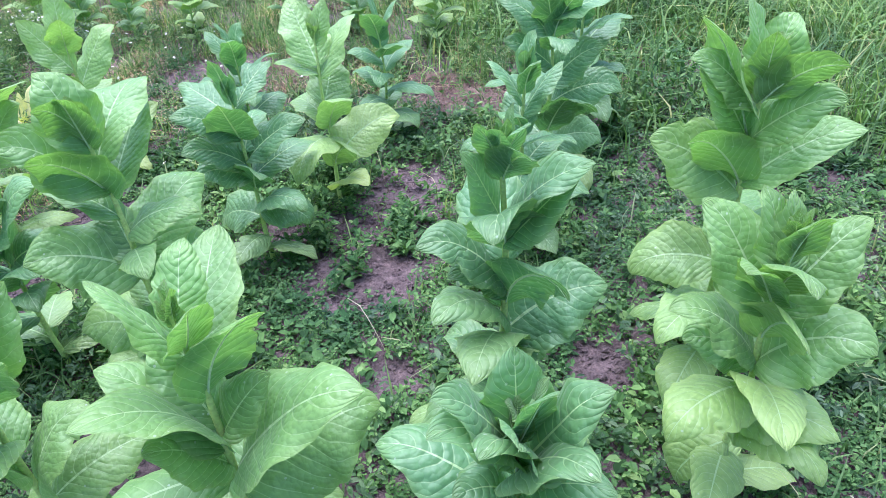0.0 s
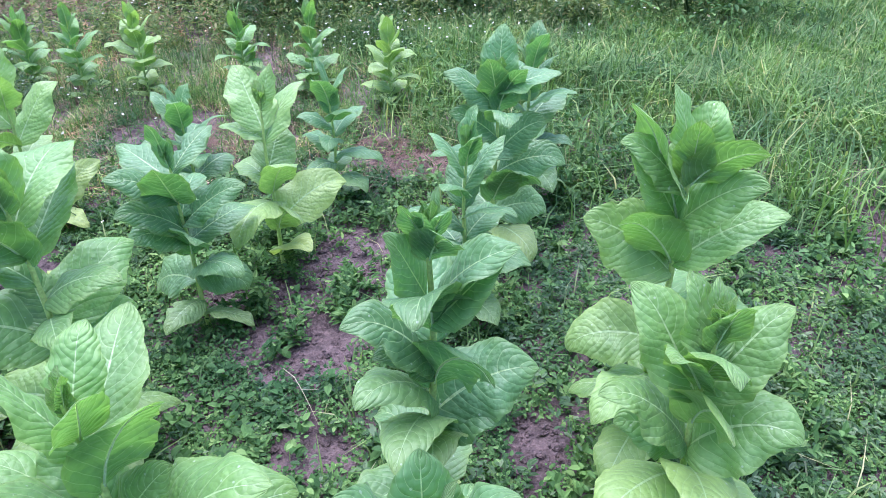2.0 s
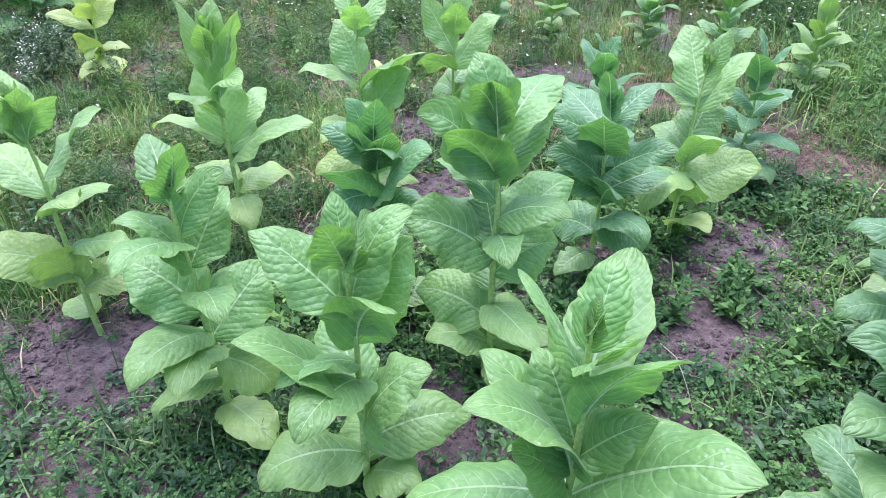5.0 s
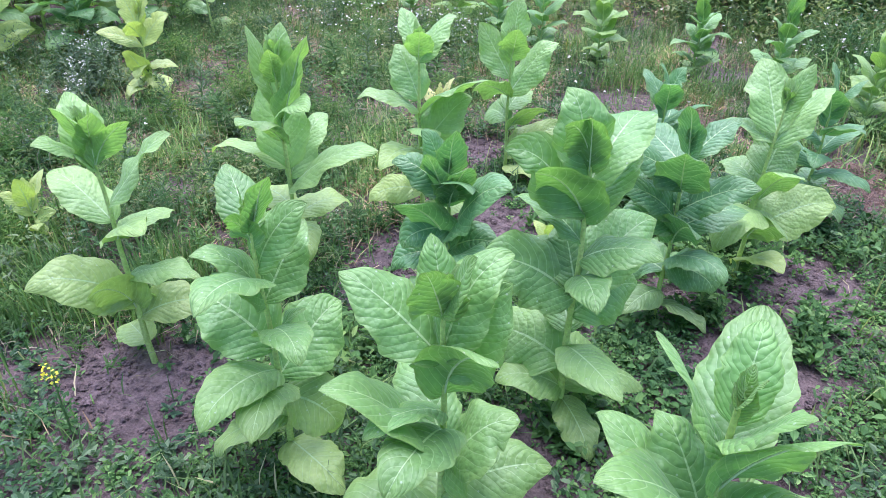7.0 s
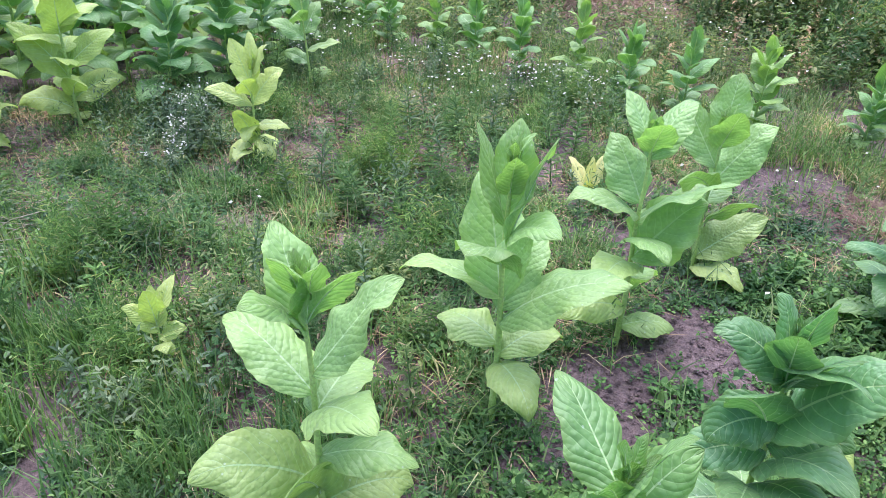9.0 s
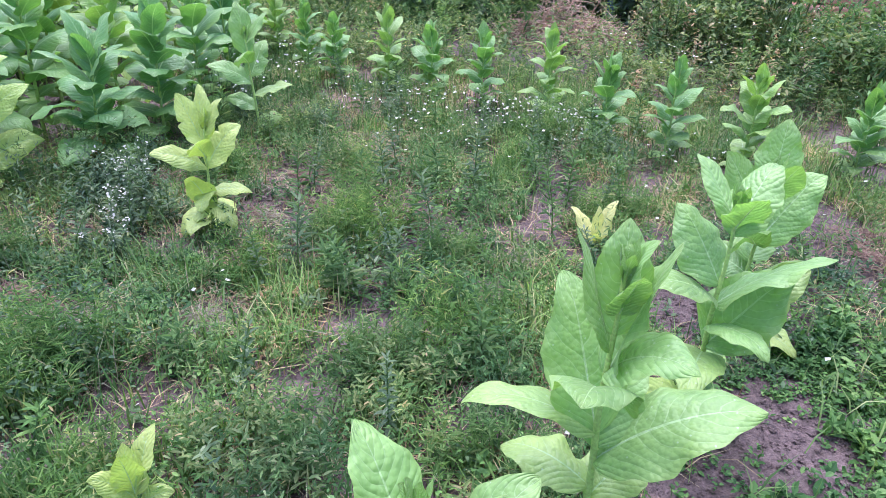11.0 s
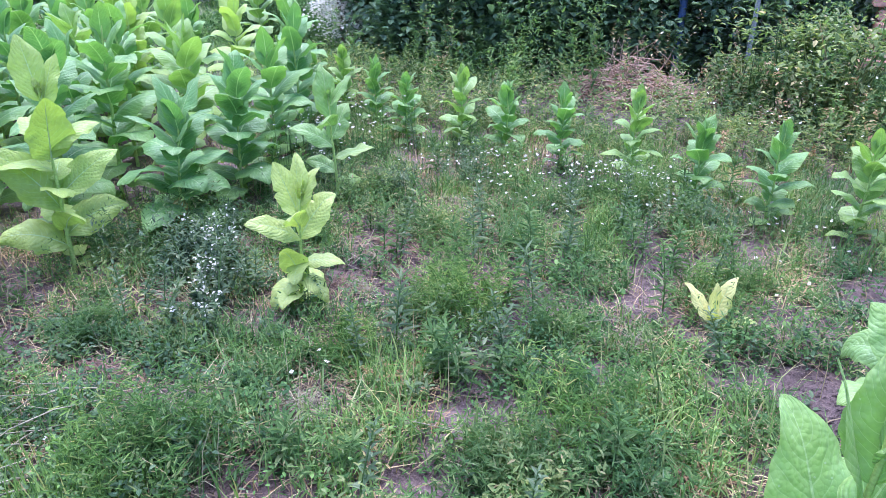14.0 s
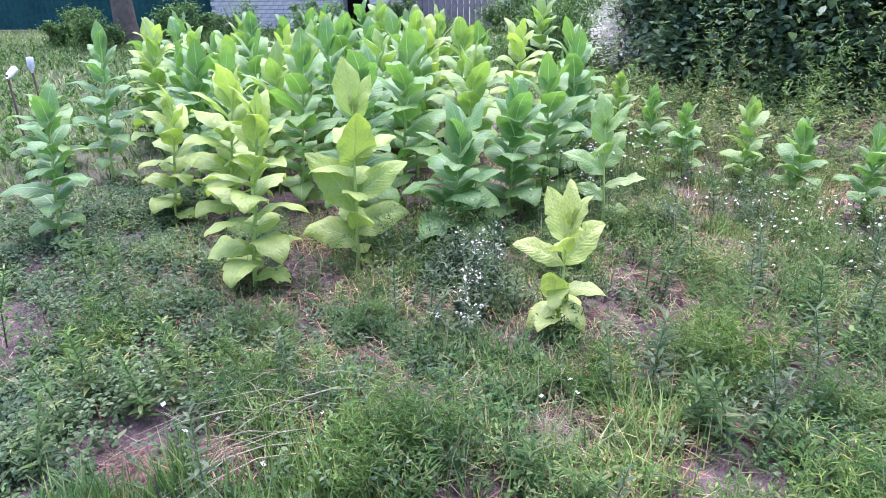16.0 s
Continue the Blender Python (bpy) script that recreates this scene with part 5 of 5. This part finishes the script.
rb = np.random.RandomState(31)
for i, (cx, cy, rx, ry, h, n) in enumerate([(-4.0, 9.0, 0.9, 0.7, 1.6, 14000), (-5.3, 8.9, 1.0, 0.8, 1.9, 16000), (-6.4, 8.9, 0.9, 0.8, 2.0, 15000), (-3.1, 9.5, 0.6, 0.5, 1.3, 7000), (-2.0, 10.2, 0.8, 0.5, 1.4, 8000), (-7.5, 9.35, 0.7, 0.5, 1.7, 9000)]):
    clump("bramble_bush", cx, cy, rx, ry, h, n, 0.105, 0.8, M_BRAMBLE, rb, "dark green bramble bush against the wire fence", "bush", 70, inner=0.7)
for i, (cx, cy, rx, ry, h, n) in enumerate([(-1.9, 7.3, 0.7, 0.5, 0.95, 7000), (-0.9, 6.9, 0.6, 0.5, 0.55, 5000), (0.1, 6.9, 0.7, 0.6, 0.95, 8000), (1.4, 6.7, 0.7, 0.6, 0.6, 6000),
                                            (-0.4, 7.6, 0.9, 0.4, 0.6, 6000), (2.6, 6.4, 0.9, 0.7, 0.9, 4000), (-2.6, 7.7, 0.4, 0.4, 0.5, 2500)]):
    clump("shrub", cx, cy, rx, ry, h, n // 2, 0.06, 0.5, M_WEED if i in (2, 5) else M_SHRUB, rb, "green wild shrub on the weedy bank" if i in (2, 5) else "light green wild shrub on the weedy bank", "shrub", 26, 60, M_SHRUB)
clump("flowering_bush", -7.75, 9.0, 0.55, 0.4, 1.6, 4200, 0.045, 0.85, M_PETAL, rb, "bush covered in white blossom beside the brambles", "bush", 34, 24, floor=0.05, inner=0.8, droop=-0.35)
for cx, cy, rx, ry, h in [(-9.3, 9.0, 0.7, 0.6, 1.0), (-9.9, 9.8, 0.7, 0.7, 1.4)]:
    clump("shrub", cx, cy, rx, ry, h, 5000, 0.06, 0.4, M_WEED, rb, "green leafy shrub at the end of the row", "shrub", 22, 40, M_SHRUB)

# brush pile
pile = []
for k in range(1100):
    a, q = rb.uniform(0, 6.283), rb.uniform(0, 1) ** 0.6
    c = np.array([0.85 * q * math.cos(a), 0.45 * q * math.sin(a), 0.02 + 0.4 * (1 - q) * rb.uniform(0.3, 1.1)])
    d = rb.normal(0, 1, 3) * np.array([1, 1, 0.3])
    d *= rb.uniform(0.08, 0.28) / np.linalg.norm(d)
    if k < 14:
        c, d = np.array([rb.normal(0, 0.2), rb.normal(0, 0.1), 0.42]), np.array([rb.normal(0, 0.09), rb.normal(0, 0.05), rb.uniform(0.1, 0.24)])
    m = c + rb.normal(0, 0.02, 3)
    s, e = c - d, c + d
    s[2], m[2], e[2] = max(0.0, s[2]), max(0.0, m[2]), max(0.0, e[2])
    r = rb.uniform(0.0022, 0.0052)
    pile.append(([tuple(s), tuple(m), tuple(e)], [r, r, r * 0.5]))
M_LITTER = material("withered_litter", plain_build((0.17, 0.1, 0.085), (0.36, 0.24, 0.19), 14.0, 0.95))
M_BRUSH = material("dry_brush", plain_build((0.32, 0.19, 0.15), (0.56, 0.4, 0.31), 8.0, 0.9))
bp = new("brush_pile", tubes_mesh("brush_pile", pile, M_BRUSH, 4))
bp.location = (-3.6, 7.5, 0)
tagged(bp, "heap of dry reddish brown cut stalks", "brush pile", kind="stuff")

# wire fence on posts
FENCE_Y = 8.55
fence = tagged(new("wire_fence"), "diamond wire mesh fence on painted posts", "fence")
lines = []
x0, x1, top, cell = -7.0, 4.0, 1.5, 0.075
for k in range(int((x1 - x0) / cell)):
    pts1, pts2 = [], []
    for j in range(int(top / (cell / 2)) + 1):
        dx = cell / 2 if j % 2 else 0.0
        pts1.append((x0 + k * cell + dx, FENCE_Y, j * cell / 2 + 0.05))
        pts2.append((x0 + k * cell + cell - dx, FENCE_Y + 0.003, j * cell / 2 + 0.05))
    lines.append((pts1, [0.0016] * len(pts1)))
part("wire_mesh", tubes_mesh("wire_mesh", lines, M_WIRE, 3), fence)
for px, mat, r, lab in [(-0.65, M_BLUEPAINT, 0.04, "blue painted post"), (-3.35, M_BLUEPAINT, 0.04, "blue painted post"), (-2.62, M_WHITEPOST, 0.025, "pale concrete post"), (2.2, M_BLUEPAINT, 0.04, "blue painted post"), (-6.2, M_BLUEPAINT, 0.04, "blue painted post")]:
    v, f = tube([(px, FENCE_Y + 0.04, -0.1), (px, FENCE_Y + 0.04, 0.8), (px, FENCE_Y + 0.04, 1.7)], [r] * 3, 10)
    part("post", mesh_arrays("post", v, f, mat), fence, lab)

# stacked boards behind the fence
stack = tagged(new("board_stack"), "long stack of reddish weathered boards behind the fence", "board stack")
stack.location = (0, 9.6, 0)
board = box_mesh("board", (7.4, 0.5, 0.105), M_LOG, 0.012)
for k in range(11):
    o = part("board", board, stack)
    o.location, o.rotation_euler = (2.2 + rb.uniform(-0.12, 0.12), rb.uniform(-0.05, 0.05), 0.26 + 0.125 * k), (0, radians(rb.uniform(-0.3, 0.3)), radians(rb.uniform(-0.5, 0.5)))
for k, bx in enumerate((-0.6, 2.4, 5.6)):
    o = part("bearer", box_mesh("bearer", (0.18, 0.6, 0.21), M_GREYWOOD, 0.01), stack, "grey timber bearer")
    o.location = (bx, 0, 0.1)

# white brick shed with a dark doorway
shed = tagged(new("brick_shed"), "low shed of white brick with a dark doorway", "shed")
shed.matrix_world = pose(-16.9, 10.35, 0, 0, 0, 32.2)
part("wall", box_mesh("wall", (3.66, 0.28, 2.6), M_MORTAR), shed).location = (-1.83, 0.154, 1.3)
part("pier", box_mesh("pier", (0.55, 0.28, 2.6), M_MORTAR), shed).location = (0.95, 0.154, 1.3)
# the wall behind the doorway carries the interior shade in its colour
part("back_wall", box_mesh("back_wall", (5.0, 0.2, 2.6), M_DOOR_SHADE), shed, "inside wall coloured near black for the doorway's shade").location = (-1.2, 2.6, 1.3)
part("side_wall", box_mesh("side_wall", (0.25, 2.2, 2.6), M_MORTAR), shed).location = (1.1, 1.4, 1.3)
part("roof", box_mesh("roof", (5.6, 3.4, 0.16), M_GREYWOOD), shed, "grey shed roof").location = (-1.3, 1.3, 2.7)
brick = box_mesh("brick", (0.245, 0.02, 0.083), M_BRICK, 0.004)
rest = bmesh.new()
for k in range(26):
    z = 0.06 + k * 0.098
    for j in range(19):
        bx = -3.55 + j * 0.258 + (0.129 if k % 2 else 0)
        if -0.1 < bx < 0.72 or bx > 1.15:
            continue
        if k < 14:
            o = part("brick", brick, shed)
            o.location = (bx, 0.012, z)
        else:
            box_bm(rest, bx - 0.122, bx + 0.122, 0.002, 0.022, z - 0.041, z + 0.041)
me = bpy.data.meshes.new("brickwork")
rest.to_mesh(me)
rest.free()
me.materials.append(M_BRICK)
tagged(part("brickwork", me, shed), kind="stuff")

# grey board fence and teal netting beside the shed
bf = tagged(new("board_fence"), "old grey upright board fence beside the shed", "fence")
bf.matrix_world = pose(-15.9, 11.75, 0, 0, 0, 40)
pl = box_mesh("plank", (0.13, 0.025, 1.9), M_GREYWOOD, 0.004)
for k in range(15):
    o = part("plank", pl, bf)
    o.location, o.rotation_euler = (k * 0.145, 0.01 * (k % 2), 0.93 + rb.uniform(-0.04, 0.04)), (0, radians(rb.uniform(-1, 1)), 0)
for z in (0.5, 1.5):
    part("rail", box_mesh("rail", (2.3, 0.05, 0.08), M_GREYWOOD), bf).location = (1.02, 0.05, z)
nf = tagged(new("garden_net"), "pale teal garden netting on stakes", "netting")
nf.matrix_world = pose(-14.2, 13.2, 0, 0, 0, 42)
net = []
for k in range(40):
    net.append(([(k * 0.045, 0.02 * math.sin(k * 0.9), 0.0), (k * 0.045, 0.02 * math.sin(k * 0.9 + 1), 0.8), (k * 0.045, 0.02 * math.sin(k * 0.7), 1.6)], [0.011] * 3))
part("net", tubes_mesh("net", net, M_NET, 4), nf)
for k in (0, 1.75):
    v, f = tube([(k, 0.03, -0.1), (k, 0.03, 1.8)], [0.02, 0.02], 8)
    part("stake", mesh_arrays("stake", v, f, M_GREYWOOD), nf)

# dark teal sheet fence
tf = tagged(new("sheet_fence"), "dark teal ribbed metal sheet fence", "fence")
tf.matrix_world = pose(-20.3, 8.6, 0, 0, 0, 36)
xs = np.arange(0, 9.0, 0.05)
vs, fs = [], []
for k, xx in enumerate(xs):
    dy = 0.02 if (k // 2) % 2 else 0.0
    vs += [(-xx, dy, 0.03), (-xx, dy, 1.9)]
    if k:
        fs.append((2 * k - 2, 2 * k, 2 * k + 1, 2 * k - 1))
part("sheet", mesh_arrays("sheet", vs, fs, M_TEAL, smooth=False), tf)
for k in range(4):
    part("post", box_mesh("post", (0.06, 0.06, 2.0), M_TEAL), tf).location = (-0.2 - 2.8 * k, 0.07, 0.98)


# tree beside the fence
def tree(x, y, h, seed):
    r = np.random.RandomState(seed)
    root = tagged(new("tree"), "old tree with dark rough trunk near the teal fence", "tree")
    root.location = (x, y, 0)
    part("trunk", tubes_mesh("trunk", [([(0, 0, -0.1), (0.04, 0, 0.5), (-0.03, 0.03, 1.6), (0.1, 0, 3.0)], [0.34, 0.24, 0.2, 0.13])], M_BARK, 14), root)
    limbs, pts = [], []
    for k in range(9):
        a = k * 2.4
        z0 = 1.5 + 0.17 * k
        e = np.array([1.6 * math.cos(a), 1.6 * math.sin(a), z0 + 1.1 + r.uniform(-0.3, 0.5)])
        limbs.append(([(0, 0, z0), tuple(e * [0.45, 0.45, 1] - [0, 0, 0.35]), tuple(e)], [0.07, 0.045, 0.015]))
        d = r.normal(0, 0.38, (420, 3))
        pts.append(e + d)
    part("limb", tubes_mesh("limb", limbs, M_BARK, 7), root)
    P = np.concatenate(pts)
    m = len(P)
    L = 0.09 * r.uniform(0.6, 1.3, m)
    ob = leaflets("crown", P[:, 0], P[:, 1], P[:, 2], r.uniform(0, 6.283, m), r.normal(-0.2, 0.5, m), L, L * 0.6, M_SHRUB, "", "")
    del ob["kind"]
    ob.parent = root


tree(-18.6, 5.75, 4.0, 9)
for cx, cy, rx, ry, h in [(-17.6, 7.3, 0.5, 0.4, 0.6), (-21.5, 5.6, 0.7, 0.5, 0.7), (-16.3, 9.2, 0.6, 0.4, 0.8), (-15.4, 11.0, 0.5, 0.4, 0.9), (-13.3, 12.3, 0.7, 0.5, 1.0), (-11.6, 11.8, 0.8, 0.6, 0.8), (-19.5, 4.6, 0.4, 0.3, 0.5), (-18.2, 5.0, 0.5, 0.4, 0.6), (-16.6, 6.2, 0.5, 0.4, 0.9), (-15.6, 6.9, 0.5, 0.4, 0.9), (-14.5, 8.0, 0.5, 0.4, 0.8)]:
    clump("shrub", cx, cy, rx, ry, h, 2600, 0.07, 0.5, M_WEED, rb, "green leafy shrub in the yard behind", "shrub", 16, 24, M_SHRUB)

# plastic bottles turned over on stakes
M_BOTTLE = material("pale_bottle", plain_build((0.6, 0.62, 0.68), (0.74, 0.75, 0.8), 8.0, 0.3))
for bx, by, tilt, top in ((-10.26, 1.87, 60, 0.63), (-10.85, 2.21, 5, 0.6)):
    st = tagged(new("bottle_on_stake"), "pale plastic bottle turned over on a garden stake", "bottle")
    st.matrix_world = pose(bx, by, 0, 0, 0, 130)
    v, f = tube([(0, 0, -0.1), (0, 0, 0.3), (0, 0, top + 0.03)], [0.012] * 3, 6)
    part("stake", mesh_arrays("stake", v, f, M_TWIG), st)
    v, f = tube([(0, 0, -0.02), (0, 0, 0.0), (0, 0, 0.04), (0, 0, 0.13), (0, 0, 0.145), (0, 0, 0.146)], [0.013, 0.014, 0.036, 0.036, 0.03, 0.001], 12)
    o = part("bottle", mesh_arrays("bottle", v, f, M_BOTTLE), st, "pale plastic bottle")
    o.location, o.rotation_euler = (0, 0, top), (0, radians(tilt), 0)

# a small weed with yellow blossoms by the bare soil
M_YELLOW = material("yellow_petal", weed_build([(0.0, (0.75, 0.6, 0.04)), (1.0, (0.85, 0.75, 0.1))], 0.2, 0.6))
yw = np.random.RandomState(5)
yx, yy = -2.115 + yw.normal(0, 0.016, 26), 0.68 + yw.normal(0, 0.014, 26)
flowers("yellow_flowers", yx, yy, 0.24 + yw.uniform(0, 0.06, 26), 0.005, yw, M_YELLOW, "tiny yellow wild flowers on a thin weed")
tall_weed(-2.115, 0.68, 0.27, 40, 0.03, 0.3, M_WEED, "slender weed with yellow blossoms beside bare soil", 790, 0.02)

# cut pale stalks lying in the weeds
M_CUT = material("bleached_stalk", plain_build((0.24, 0.21, 0.145), (0.38, 0.34, 0.25), 12.0, 0.85))


def cut_stalk(x, y, az, length, r, seed, bow=0.05):
    q = random.Random(seed)
    dx, dy = math.cos(radians(az)), math.sin(radians(az))
    pts = [(dx * length * t, dy * length * t, 0.035 + bow * math.sin(math.pi * t) + q.uniform(-0.008, 0.008)) for t in np.linspace(0, 1, 6)]
    lines = [(pts, [r, r, r * 0.9, r * 0.8, r * 0.6, r * 0.35])]
    for t in (2, 3, 4):
        a = radians(az + q.choice((-32, 32)))
        p = pts[t]
        lines.append(([p, (p[0] + 0.07 * math.cos(a), p[1] + 0.07 * math.sin(a), p[2] + 0.03)], [r * 0.5, r * 0.2]))
    ob = tagged(new("cut_stalk", tubes_mesh("cut_stalk", lines, M_CUT, 6)), "bleached dry cut stalk lying on the weeds", "stalk", "cut stalks on the ground")
    ob.location = (x, y, ground_z(x, y))


for i in range(16):
    q = random.Random(i + 40)
    cut_stalk(-4.17 + q.uniform(-0.16, 0.14), 1.72 + q.uniform(-0.3, 0.2), 256 + q.uniform(-16, 16), q.uniform(0.35, 0.8), q.uniform(0.0015, 0.0029), i, q.uniform(0.08, 0.15))
for i, (x, y, az, l) in enumerate([(-2.7, 0.85, 175, 0.4), (-2.65, 0.82, 168, 0.35), (-3.3, 2.1, 20, 0.35), (-3.55, 3.1, 15, 0.3), (-3.2, 2.75, -10, 0.4), (-0.42, 1.8, -60, 0.3), (-3.95, 2.05, 110, 0.16), (-3.7, 2.3, 130, 0.3), (-2.9, 3.05, 25, 0.35), (1.1, 1.9, 70, 0.3)]):
    cut_stalk(x, y, az, l, 0.0017, 60 + i, 0.05)


def straw_heap(x, y, rx, ry, n, seed, mat, label):
    q = np.random.RandomState(seed)
    ls = []
    for k in range(n):
        a, d = q.uniform(0, 6.283), q.uniform(0, 1) ** 0.7
        c = np.array([rx * d * math.cos(a), ry * d * math.sin(a), 0.01 + 0.045 * (1 - d) + q.uniform(0, 0.012)])
        v = q.normal(0, 1, 3) * [1, 1, 0.25]
        v *= q.uniform(0.025, 0.07) / np.linalg.norm(v)
        ls.append(([tuple(c - v), tuple(c + q.normal(0, 0.004, 3)), tuple(c + v)], [0.0012, 0.0013, 0.0008]))
    ob = tagged(new("straw_litter", tubes_mesh("straw_litter", ls, mat, 3)), label, "straw", kind="stuff")
    ob.location = (x, y, ground_z(x, y))


for i, (x, y, rx, ry, n) in enumerate([(-3.3, 3.26, 0.13, 0.09, 200), (-3.62, 2.1, 0.14, 0.1, 180), (-3.9, 2.95, 0.1, 0.06, 100), (-4.35, 0.95, 0.2, 0.12, 220), (-4.0, 1.95, 0.12, 0.08, 120), (-2.6, 3.05, 0.16, 0.08, 110), (-3.75, 3.15, 0.1, 0.06, 90),
                                       (-4.0, 4.2, 0.2, 0.1, 130), (-2.9, 2.2, 0.15, 0.1, 100), (-1.1, 4.0, 0.25, 0.15, 180), (-0.75, 4.3, 0.2, 0.14, 140)]):
    straw_heap(x, y, rx, ry, n, 80 + i, M_CUT if i % 3 else M_LITTER, "small patch of dry pale straw on the soil")
for i, (x, y, rx, ry, n) in enumerate([(-4.45, 1.92, 0.16, 0.08, 160), (-4.25, 1.19, 0.2, 0.1, 240), (-4.46, 0.94, 0.16, 0.1, 200), (-3.98, 2.94, 0.12, 0.1, 120), (-3.97, 3.45, 0.2, 0.14, 200), (-3.26, 3.24, 0.16, 0.12, 240), (-5.19, 1.79, 0.2, 0.12, 120), (-4.68, 3.09, 0.14, 0.1, 100), (-3.2, 4.5, 0.3, 0.14, 240), (-2.6, 4.7, 0.25, 0.12, 200), (-4.1, 4.9, 0.3, 0.12, 220), (-2.1, 5.4, 0.3, 0.1, 180), (0.08, 3.45, 0.34, 0.24, 620), (-0.15, 3.7, 0.24, 0.14, 300), (-1.0, 3.9, 0.3, 0.24, 420), (-1.15, 3.75, 0.2, 0.12, 160)]):
    straw_heap(x, y, rx, ry, n, 95 + i, M_LITTER, "reddish brown withered weed litter on the soil")
